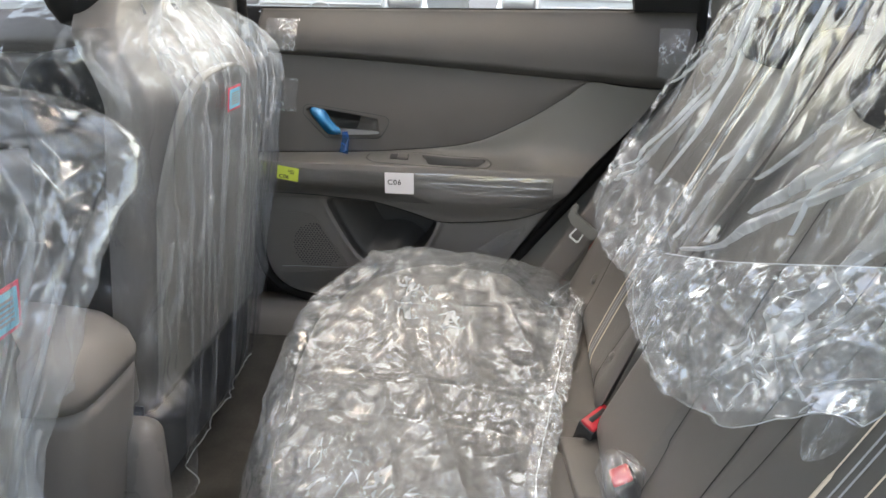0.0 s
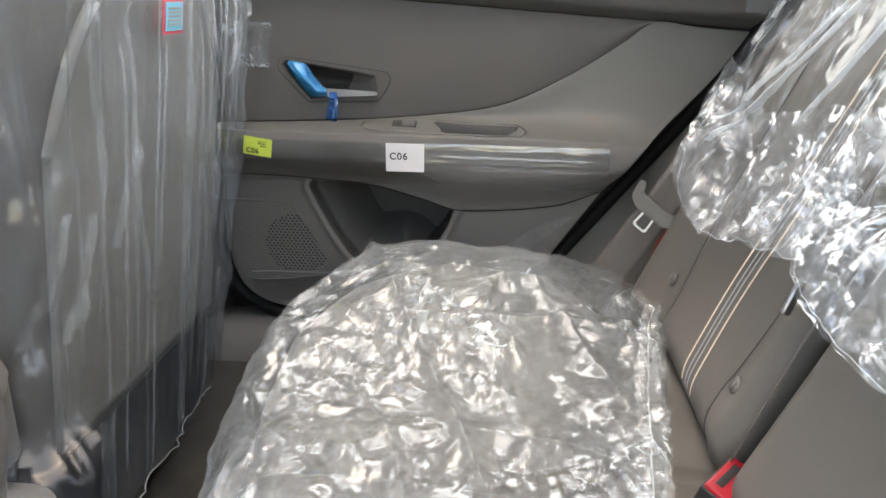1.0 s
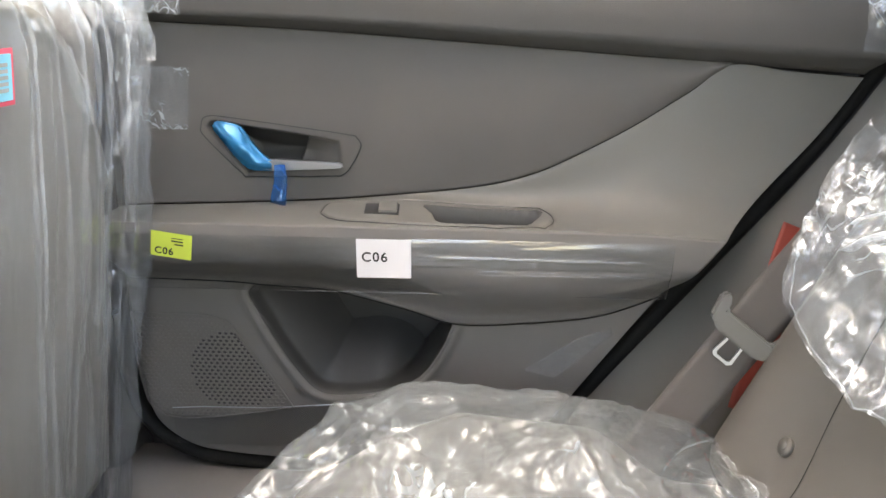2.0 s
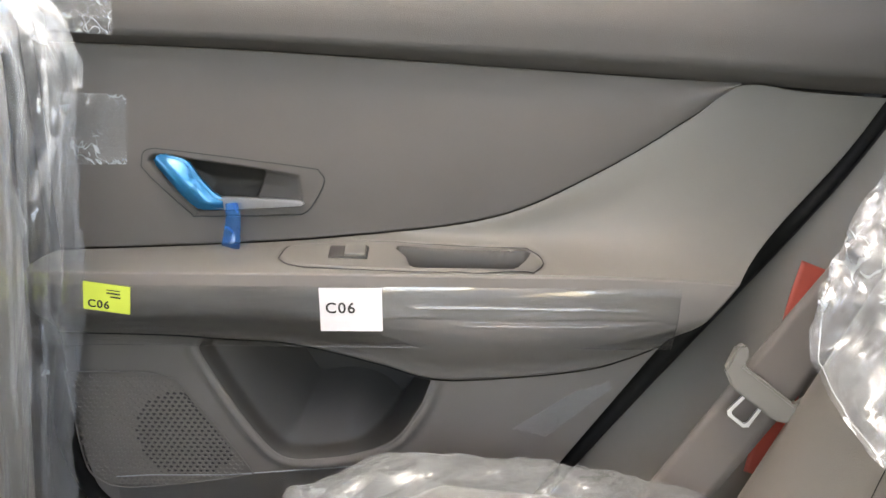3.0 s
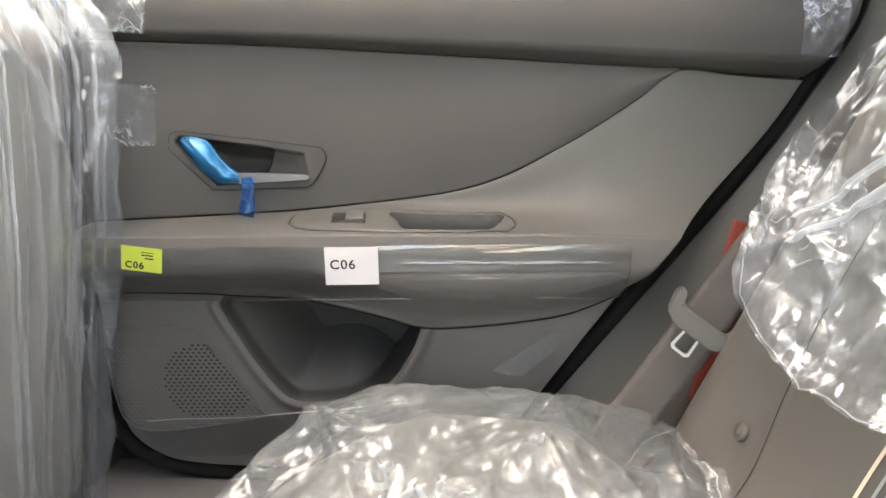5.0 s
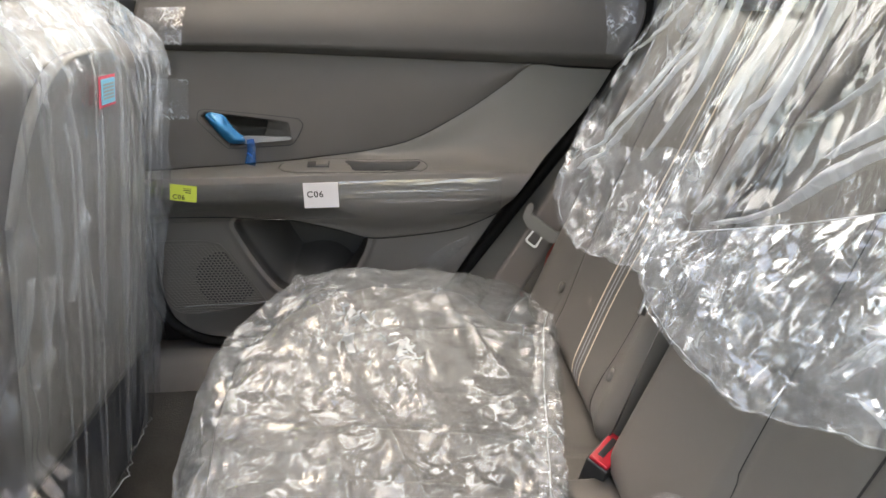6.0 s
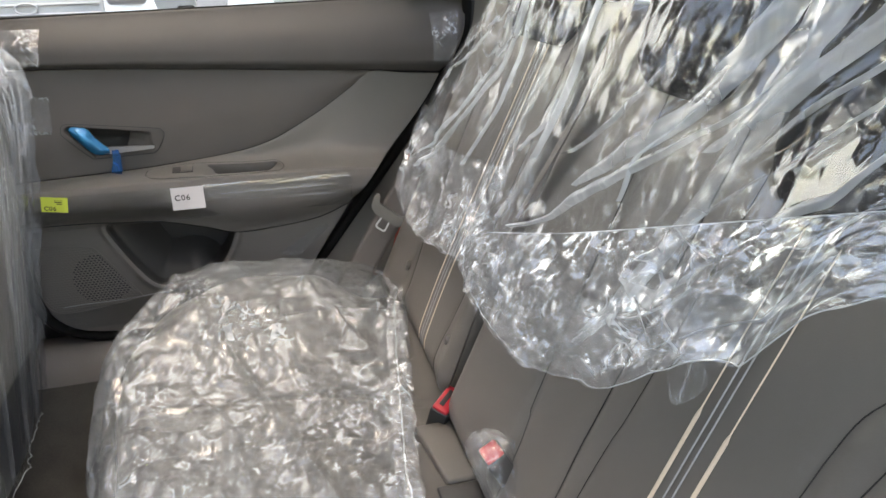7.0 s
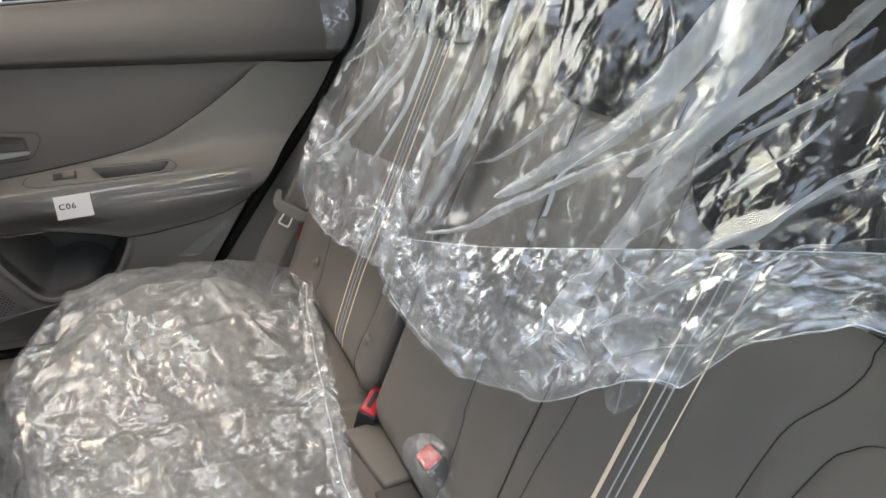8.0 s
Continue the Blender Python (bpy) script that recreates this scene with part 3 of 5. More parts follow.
# added backing, black so that the gaps round the door look shaded
tagged(shown("door_jamb", box(-0.80, 0.80, 1.575, 1.60, 0.02, 0.865, 0.004), DARK), "body side behind the door trim, coloured black for shaded gaps", "car body", kind="structure")
tagged(shown("wheel_arch", box(-0.06, 0.75, 1.485, 1.57, 0.02, 0.36, 0.02), DARK), "dark wheel arch beside the rear seat", "car body", kind="structure")

# floor, tunnel and ground
ys = np.array([-0.05, 0.02, 0.10, 0.18, 0.50, 0.58, 0.64, 0.70, 0.80, 0.86, 0.92, 1.0, 1.24, 1.30, 1.36, 1.40])
zs = np.array([0.24, 0.23, 0.15, 0.12, 0.12, 0.14, 0.21, 0.235, 0.235, 0.21, 0.14, 0.115, 0.115, 0.13, 0.20, 0.235])
yy = np.linspace(-0.02, 1.395, 140)
zz = np.interp(yy, ys, zs)
zz = np.convolve(np.pad(zz, 4, mode="edge"), np.ones(9) / 9, "valid")
xx = np.linspace(-1.7, 0.1, 160)
X, Y = np.meshgrid(xx, yy)
Z = zz[:, None] + 0.004 * wave(X * 9, Y * 9, 3) + 0.0015 * wave(X * 60, Y * 60, 5)
floor = tagged(shown("floor", sheet(np.stack([X, Y, Z], -1)), CARPET), "dark grey needle-felt carpet in the footwell", "carpet", kind="structure")
ground = tagged(shown("ground", box(-60, 60, -60, 60, -0.42, -0.32, 0), ASPHALT, smooth=False), "grey asphalt yard", "ground", kind="structure")
body_floor = tagged(shown("body_floor", box(-1.7, 1.5, -0.02, 1.54, -0.05, 0.06, 0.01), DARK), "dark body floor under the carpet", "car body", kind="structure")

# roof, front and rear of the cabin
def roof():
    xs, ysr = np.linspace(-1.25, 0.52, 60), np.linspace(-0.04, 1.53, 40)
    X, Y = np.meshgrid(xs, ysr)
    Z = 1.345 - 0.10 * (np.clip(X + 0.15, -1.0, 1.0) / 0.95) ** 4 - 0.055 * (np.abs(Y - 0.745) / 0.785) ** 3
    # hole placed and sized to light the door ledge and cushion
    return sheet(np.stack([X, Y, Z], -1), keep=~((X > -0.56) & (X < 0.07) & (Y > 0.42) & (Y < 1.42)))


ceiling = tagged(solid(shown("ceiling", roof(), HEADLINER), 0.03), "grey woven car headliner", "headliner", kind="structure")
# unseen pane over the added roof opening
sunroof = tagged(shown("sunroof", box(-0.60, 0.11, 0.39, 1.45, 1.372, 1.377, 0), GLASS, smooth=False), "unseen glass roof panel, added to let light in from above", "sunroof", kind="structure")
sunroof.visible_shadow = False
tagged(shown("dashboard", box(-1.75, -1.35, -0.02, 1.52, 0.05, 0.80, 0.06, 4), DARK), "dark dashboard across the cabin", "dashboard", kind="structure")
tagged(shown("front_panel", box(-1.9, -1.74, -0.02, 1.52, -0.05, 0.86, 0.02), STEELBODY), "grey front body panel", "car body", kind="structure")
shelf = tagged(shown("parcel_shelf", box(0.36, 0.95, 0.06, 1.42, 0.835, 0.862, 0.01), PALESHELF), "pale grey rear parcel shelf", "parcel shelf", kind="structure")
tagged(shown("rear_panel", box(0.95, 1.45, -0.02, 1.52, 0.05, 0.86, 0.04), STEELBODY), "grey boot body", "car body", kind="structure")
tagged(shown("seat_bulkhead", box(0.45, 0.50, 0.0, 1.44, 0.05, 0.84, 0.01), DARK), "dark panel behind the rear seat", "car body", kind="structure")
tagged(shown("roof_rail", box(-1.0, 0.60, 1.42, 1.55, 1.25, 1.30, 0.012), HEADLINER), "grey roof side rail", "roof rail", kind="structure")
tagged(shown("near_quarter", slab([(-0.05, 0.1), (0.5, 0.1), (0.9, 0.86), (0.62, 1.27), (0.50, 1.27), (0.40, 0.86), (0.12, 0.45)], lambda u, w, t: (u, -0.02 - t, w), 0.06), TRIM, smooth=False), "grey quarter trim beside the open door", "pillar trim", kind="structure")
tagged(shown("near_pillar", box(-0.72, -0.60, -0.06, 0.02, 0.1, 1.27, 0.015), TRIM), "grey centre pillar by the open door", "pillar trim", kind="structure")


def front_door(y0, s):
    """A front door's inner trim: belt roll, insert and armrest."""
    top = thing("front_door", "grey front car door trim with pale sill", "car door", "front doors")
    belt = [(-1.45, 0.83), (-0.735, 0.872)]
    crease = [(-1.45, 0.755), (-0.735, 0.788)]
    xz, v = ruled(belt, crease, 40, 16)
    y = y0 + s * (0.027 - 0.046 * np.sin(np.clip(v / 0.72, 0, 1) * np.pi / 2) + 0.02 * smooth01((v - 0.72) / 0.28))
    part("upper_trim", sheet(hemmed(np.stack([xz[..., 0], y, xz[..., 1]], -1), (0, s, 0), 0.015)), TRIM, top)
    xz, v = ruled(down(crease, -0.003), [(-1.45, 0.56), (-0.735, 0.59)], 40, 12)
    part("insert_panel", sheet(hemmed(np.stack([xz[..., 0], y0 - s * 0.006 * np.sin(v * np.pi), xz[..., 1]], -1), (0, s, 0))), INSERT, top)
    xz, v = ruled([(-1.45, 0.557), (-0.735, 0.587)], [(-1.45, 0.25), (-0.735, 0.25)], 40, 20)
    y = y0 - s * 0.06 * smooth01(v / 0.06) + s * 0.06 * smooth01((v - 0.2) / 0.3)
    part("lower_panel", sheet(hemmed(np.stack([xz[..., 0], y, xz[..., 1]], -1), (0, s, 0))), TRIM, top)
    part("door_core", box(-1.5, -0.73, min(y0 + s * 0.03, y0 + s * 0.08), max(y0 + s * 0.03, y0 + s * 0.08), 0.2, 0.87, 0.01), STEELBODY, top)
    return top


front_door(1.46, 1)
front_door(0.03, -1)

# ---- rear seat ----
def back_x(z):
    return 0.10 + 0.44 * (z - 0.44)


def groove(x, lines, y, z):
    for line, depth, width in lines:
        x = x + depth * np.exp(-((near_line(y, z, line) / width) ** 2))
    return x


def back_surface(y, z, y0, y1, lines=(), bolster=0.018):
    """Front face of a backrest between y0 and y1: padding, bolsters, rounded borders, seams."""
    x = back_x(z)
    mid, half = (y0 + y1) / 2, (y1 - y0) / 2
    e = np.minimum(y - y0, y1 - y)
    x = x + 0.030 * (1 - np.sqrt(np.clip(1 - (1 - np.clip(e / 0.032, 0, 1)) ** 2, 0, 1)))
    x = x + 0.05 * (1 - np.sqrt(np.clip(1 - (1 - np.clip((z - 0.355) / 0.05, 0, 1)) ** 2, 0, 1)))
    return groove(x, lines, y, z)


FAR_LINES = [([(1.222, 0.36), (1.212, 0.42), (1.232, 0.50), (1.245, 0.60), (1.25, 0.86)], 0.0012, 0.005), ([(0.985, 0.36), (0.992, 0.42), (0.982, 0.50), (0.975, 0.86)], 0.0012, 0.005)]
SEAM_A = [(0.682, 0.36), (0.685, 0.451), (0.691, 0.487), (0.697, 0.53), (0.71, 0.86)]
SEAM_B = [(0.588, 0.36), (0.590, 0.466), (0.591, 0.523), (0.589, 0.572), (0.58, 0.86)]
SEAM_C = [(0.565, 0.36), (0.560, 0.488), (0.555, 0.547), (0.548, 0.60), (0.53, 0.86)]
BOLSTER_A = [(0.38, 0.36), (0.374, 0.55), (0.367, 0.632), (0.364, 0.665), (0.358, 0.695), (0.340, 0.725), (0.331, 0.750), (0.331, 0.771), (0.30, 0.86)]
BOLSTER_B = [(0.355, 0.50), (0.345, 0.60), (0.332, 0.659), (0.323, 0.693), (0.315, 0.705), (0.299, 0.72), (0.26, 0.735)]
NEAR_LINES = [(SEAM_A, 0.0010, 0.005), (SEAM_B, 0.0020, 0.006), (SEAM_C, 0.0010, 0.005), (BOLSTER_A, 0.0030, 0.008), (BOLSTER_B, 0.0030, 0.008)]


def far_surface(y, z):
    x = back_surface(y, z, 0.924, 1.345, FAR_LINES)
    x = x - 0.022 * smooth01((y - 1.235) / 0.07)
    return x - 0.004 * smooth01((0.985 - y) / 0.04)


def near_surface(y, z):
    x = back_surface(y, z, 0.10, 0.900, NEAR_LINES)
    return x - 0.012 * smooth01((0.34 - y) / 0.08) - 0.006 * smooth01((y - 0.69) / 0.02)


rear_seat = thing("rear_seat", "grey vinyl rear car seat with cream piping, partly under clear film", "car seat")


def backrest(surf, y0, y1, label):
    ny = int((y1 - y0) / 0.0032)
    Y, Z = np.meshgrid(np.linspace(y0, y1, ny), np.concatenate([[0.35], np.linspace(0.356, 0.875, 130)]))
    X = surf(Y, Z)
    x_top = X[-1:] + np.array([0.01, 0.035, 0.09, 0.13])[:, None]
    P = np.stack([X, Y, Z], -1)
    cap = np.stack([x_top, np.repeat(Y[-1:], 4, 0), np.array([0.888, 0.895, 0.893, 0.87])[:, None] + 0 * x_top], -1)
    return part("backrest", sheet(hemmed(np.concatenate([P, cap], 0), (1, 0, 0), 0.10)), VINYL, rear_seat, label)


far_back = backrest(far_surface, 0.924, 1.345, "grey vinyl rear seat back with cream piping, narrow section")
near_back = backrest(near_surface, 0.10, 0.900, "grey vinyl rear seat back with cream piping, wide section")


def stripe(surf, line, width, mat, parent, name, proud=0.0016):
    """A raised band that lies on a seat back along a line of (y, z)."""
    p = spline(line, 70)
    w = np.interp(np.linspace(0, 1, 70), *width)
    s = np.linspace(-1, 1, 5)
    Y = p[:, None, 0] + s * w[:, None]
    Z = p[:, None, 1] + 0 * s
    X = surf(Y, Z) - max(proud, 0.0011) * (1 - 0.5 * s**2)
    part(name, sheet(np.stack([X, Y, Z], -1)), mat, parent)


for surf, line, w, owner in ((near_surface, SEAM_A, 0.0005, near_back), (near_surface, SEAM_B, 0.0012, near_back), (near_surface, SEAM_C, 0.0005, near_back), (near_surface, BOLSTER_A, 0.0006, near_back), (near_surface, BOLSTER_B, 0.0006, near_back), (far_surface, FAR_LINES[0][0], 0.0006, far_back), (far_surface, FAR_LINES[1][0], 0.0006, far_back)):
    stripe(surf, line, ([0, 1], [w, w]), SEAMLINE, owner, "seam", -0.0002)
for y0, mat, name, w in ((0.476, CREAM, "cream_piping", 0.0021), (0.4635, GREYLINE, "grey_piping", 0.0009), (0.4555, GREYLINE, "grey_piping", 0.0009), (0.438, CREAM, "cream_piping", 0.0021)):
    stripe(near_surface, [(y0 + 0.006, 0.42), (y0 + 0.003, 0.55), (y0, 0.66), (y0 - 0.006, 0.86)], ([0, 0.465, 0.470, 1], [w * 1.15, w * 1.15, w * (0.42 if mat is CREAM else 1.15), w * (0.42 if mat is CREAM else 1.15)]), mat, near_back, name)
for y0, mat, name, w in ((1.100, CREAM, "cream_piping", 0.0020), (1.086, GREYLINE, "grey_piping", 0.0016), (1.076, GREYLINE, "grey_piping", 0.0016), (1.062, CREAM, "cream_piping", 0.0020)):
    stripe(far_surface, [(y0 - 0.016, 0.385), (y0 - 0.008, 0.42), (y0, 0.50), (y0 - 0.004, 0.60), (y0 - 0.01, 0.86)], ([0, 1], [w, w]), mat, far_back, name)


def button(y, z):
    c = Vector((float(far_surface(np.array(y), np.array(z))) - 0.001, y, z))
    bm = bmesh.new()
    bmesh.ops.create_cone(bm, cap_ends=True, segments=24, radius1=0.0095, radius2=0.008, depth=0.004)
    bmesh.ops.transform(bm, matrix=Matrix.Translation(c) @ Matrix.Rotation(radians(-90 + 24), 4, "Y"), verts=bm.verts)
    cap = part("anchor_cap", bm, VINYL, far_back, "round child seat anchor cap")
    bm = bmesh.new()
    bmesh.ops.create_cone(bm, cap_ends=True, segments=16, radius1=0.0045, radius2=0.004, depth=0.001)
    bmesh.ops.transform(bm, matrix=Matrix.Translation(c + Vector((-0.0022, 0, 0.001))) @ Matrix.Rotation(radians(-90 + 24), 4, "Y"), verts=bm.verts)
    part("emblem", bm, TRIM, far_back)


button(1.25, 0.44)
button(0.97, 0.44)


def headrest(y, w, h, x0, z0):
    top = thing("headrest", "black rear headrest under clear film", "headrest", "rear headrests")
    th = np.linspace(0, 2 * np.pi, 48, endpoint=False)
    rows = []
    for t in np.linspace(-1, 1, 24):
        r = (1 - abs(t) ** 5) ** 0.5
        r = max(r, 0.05)
        c, s = np.cos(th), np.sin(th)
        q = (np.abs(c) ** 3.2 + np.abs(s) ** 3.2) ** (-1 / 3.2)
        zz = z0 + h / 2 + t * h / 2
        rows.append(np.stack([x0 + 0.25 * t * h / 2 + 0.055 * r * q * c, y + w / 2 * r ** 0.5 * q * s, zz + 0 * th], 1))
    part("pad", sheet(np.array(rows), closed=True), DARKVINYL, top)
    for k in (-1, 1):
        part("post", tube([(x0 - 0.02, y + k * w * 0.22, z0 - 0.05), (x0, y + k * w * 0.22, z0 + 0.03)], 0.006, 10, 1, (0, 1, 0)), METAL, top)
    return top


DARKVINYL = material("black grey vinyl", (0.016, 0.016, 0.017), 0.75, grain=1600, relief=0.08, spec=0.15)
headrest(1.10, 0.25, 0.22, 0.318, 0.83)
headrest(0.70, 0.17, 0.22, 0.318, 0.82)
headrest(0.37, 0.33, 0.27, 0.300, 0.765)

# seat cushion
def cushion_z(x, y):
    z = 0.385 - 0.10 * (x + 0.2)
    z = np.where(x < -0.2, 0.385 - 0.02 * (x + 0.2), z)
    lift = (0.016 + 0.034 * smooth01((y - 0.95) / 0.30)) * smooth01((0.03 - x) / 0.10)
    return z + lift + 0.008 * np.cos((y - 1.1) / 0.25 * np.pi) * (y > 0.85)


U, Y = np.meshgrid(np.linspace(0, 1, 170), np.linspace(0.08, 1.36, 280))
X0 = np.interp(Y, [0.08, 0.645, 0.80, 1.0, 1.1, 1.2, 1.28, 1.36], [-0.26, -0.305, -0.345, -0.372, -0.37, -0.335, -0.28, -0.18])
X = X0 + (0.16 - X0) * U
Z = cushion_z(X, Y)
e = np.minimum(np.minimum(Y - 0.08, 1.36 - Y), np.clip(X - X0, 0, 1))
Z = Z - 0.06 * (1 - np.sqrt(np.clip(1 - (1 - np.clip(e / 0.06, 0, 1)) ** 2, 0, 1)))
for line in ([(-0.35, 0.955), (0.0, 0.95), (0.15, 0.945)], [(-0.1, 1.02), (0.0, 1.03), (0.06, 1.06), (0.1, 1.3)], [(0.0, 0.94), (0.15, 0.94)]):
    Z = Z - 0.005 * np.exp(-((near_line(X, Y, line) / 0.003) ** 2))
bench = part("seat_cushion", sheet(hemmed(np.stack([X, Y, Z], -1), (0, 0, -1), 0.16)), VINYL, rear_seat)
flap = box(-0.035, 0.035, -0.062, 0.062, -0.014, 0.006, 0.005, 3)
bmesh.ops.transform(flap, matrix=pose(0.068, 0.817, 0.362, 0, 4, 8), verts=flap.verts)
part("flap", flap, VINYL, bench, "grey vinyl flap beside the buckles")
part("flap_slot", box(0.028, 0.090, 0.700, 0.752, 0.30, 0.3665, 0.003), DARK, bench, "dark open slot")



from mathutils.geometry import delaunay_2d_cdt

# ---- belts and buckles ----
def ribbon(line, width, across, thick=0.0014):
    """A flat band along a line of points; across: the direction of its width at each of them."""
    p = spline(line, 60)
    a = spline(across, 60)
    a /= np.linalg.norm(a, axis=1)[:, None]
    s = np.linspace(-0.5, 0.5, 7)
    return sheet(p[:, None] + a[:, None] * (s * width)[None, :, None])


belt = thing("seat_belt", "grey brown rear seat belt with metal tongue hanging by the pillar", "seat belt")
solid(part("webbing", ribbon([(0.42, 1.345, 0.98), (0.25, 1.352, 0.745), (0.135, 1.352, 0.575), (0.055, 1.35, 0.45), (-0.02, 1.345, 0.335)], 0.05, [(0.80, -0.25, -0.58), (0.80, -0.25, -0.58), (0.81, -0.2, -0.58)]), WEB, belt), 0.0015)


def tongue_at(c, u, v, n):
    c, u, v, n = (Vector(q) for q in (c, u, v, n))

    def to3d(a, b, w):
        return c + u * a + v * b + n * w

    grip = [(-0.041, 0.016), (-0.036, 0.022), (-0.029, 0.018), (-0.026, 0.007), (0.026, 0.007), (0.029, 0.018), (0.037, 0.022), (0.042, 0.014), (0.037, -0.006), (0.022, -0.014), (-0.022, -0.014), (-0.036, -0.006)]
    bm = slab(grip, to3d, 0.011)
    bmesh.ops.bevel(bm, geom=bm.edges[:], offset=0.002, segments=2, affect="EDGES")
    part("grip", bm, LEDGE, belt, "pale grey plastic tongue grip", smooth=False)
    bm = bmesh.new()
    o = [(-0.011, -0.012), (0.011, -0.012), (0.013, -0.038), (0.009, -0.042), (-0.009, -0.042), (-0.013, -0.038)]
    i = [(-0.0080, -0.0155), (0.0080, -0.0155), (0.0094, -0.035), (0.0070, -0.0385), (-0.0070, -0.0385), (-0.0094, -0.035)]
    vs = [[bm.verts.new(to3d(a * 0.86, -0.0102 + (b + 0.0102) * 0.80, w)) for a, b in ring] for ring, w in ((o, 0.003), (i, 0.003), (i, 0.006), (o, 0.006))]
    for r in range(4):
        for k in range(6):
            bm.faces.new((vs[r][k], vs[r][(k + 1) % 6], vs[(r + 1) % 4][(k + 1) % 6], vs[(r + 1) % 4][k]))
    part("tongue", bm, METAL, belt, "bright steel tongue", smooth=False)


_u = Vector((0.80, -0.25, -0.58)).normalized()
_v = Vector((0.56, 0.0, 0.83)).normalized()
_n = _u.cross(_v).normalized()
if _n.y > 0:
    _n = -_n
tongue_at((0.083, 1.343, 0.508), _u, _v, _n)
centre_belt = thing("seat_belt", "grey centre seat belt running down the seat back gap", "seat belt")
solid(part("webbing", ribbon([(back_x(0.93) - 0.03, 0.825, 0.93), (back_x(0.78) - 0.022, 0.850, 0.78), (back_x(0.63) - 0.02, 0.888, 0.63), (back_x(0.52) - 0.006, 0.912, 0.52), (back_x(0.40) + 0.004, 0.914, 0.40)], 0.026, [(0.15, 0.95, 0.12), (0.25, 0.9, 0.1), (0.5, 0.8, 0)]), WEB, centre_belt), 0.0015)
bm = box(-0.005, 0.005, -0.0025, 0.0025, -0.017, 0.017, 0.002)
bmesh.ops.transform(bm, matrix=pose(back_x(0.545) - 0.024, 0.935, 0.545, 0, 25, 25), verts=bm.verts)
part("tongue", bm, METAL, centre_belt, "small steel belt tongue")
bm = box(-0.012, 0.012, -0.02, 0.02, -0.016, 0.016, 0.006, 3)
bmesh.ops.transform(bm, matrix=pose(back_x(0.575) - 0.024, 0.915, 0.578, 0, 25, 25), verts=bm.verts)
part("grip", bm, LEDGE, centre_belt, "pale grey tongue grip")
tagged(solid(shown("red_strap", ribbon([(0.152, 1.420, 0.592), (0.138, 1.408, 0.548), (0.124, 1.388, 0.490), (0.100, 1.362, 0.410)], 0.030, [(0.93, -0.05, -0.35), (0.95, -0.05, -0.30)]), REDTAPE), 0.001), "dull red strip hanging behind the seat belt", "strap")


def buckle(label):
    top = thing("belt_buckle", label, "belt buckle", "rear belt buckles")
    return top


def buckle_body(top, c, ahead, size=(0.030, 0.020, 0.05)):
    """A black housing with a red push button on its upper end."""
    c, w = Vector(c), Vector(ahead).normalized()
    m = Matrix.Translation(c) @ w.to_track_quat("Z", "Y").to_matrix().to_4x4()
    bm = box(-size[0] / 2, size[0] / 2, -size[1] / 2, size[1] / 2, -size[2], 0, 0.005, 3)
    bmesh.ops.transform(bm, matrix=m, verts=bm.verts)
    part("housing", bm, DARK, top)
    bm = box(-size[0] / 2 + 0.003, size[0] / 2 - 0.003, -size[1] / 2 + 0.002, size[1] / 2 - 0.002, -0.018, 0.0030, 0.003, 2)
    bmesh.ops.transform(bm, matrix=m, verts=bm.verts)
    part("button", bm, RED, top, "red push button")


bk = buckle("black seat belt buckle with red button lying between the cushions")
bar = Vector((0.045, 0.045, 0.012)).normalized()
m = Matrix.Translation((0.077, 0.887, 0.3935)) @ bar.to_track_quat("X", "Z").to_matrix().to_4x4()
for name, size, mat, text in (("housing", (0.025, 0.0135, -0.055, -0.002), DARK, ""), ("button", (0.023, 0.0115, -0.010, 0.002), RED, "red push button"), ("slot", (0.015, 0.0035, -0.004, 0.0028), DARK, "black tongue slot")):
    bm = box(-size[0], size[0], -size[1] if name != "slot" else -0.001, size[1] if name != "slot" else 0.006, size[2], size[3], 0.0025 if name != "slot" else 0.0004, 2)
    bmesh.ops.transform(bm, matrix=m @ Matrix.Rotation(radians(20), 4, "X"), verts=bm.verts)
    part(name, bm, mat, bk, text)
bk2 = buckle("black seat belt buckle with red button in a small clear bag")
buckle_body(bk2, (0.078, 0.692, 0.450), (-0.45, -0.05, 0.85), (0.033, 0.026, 0.11))


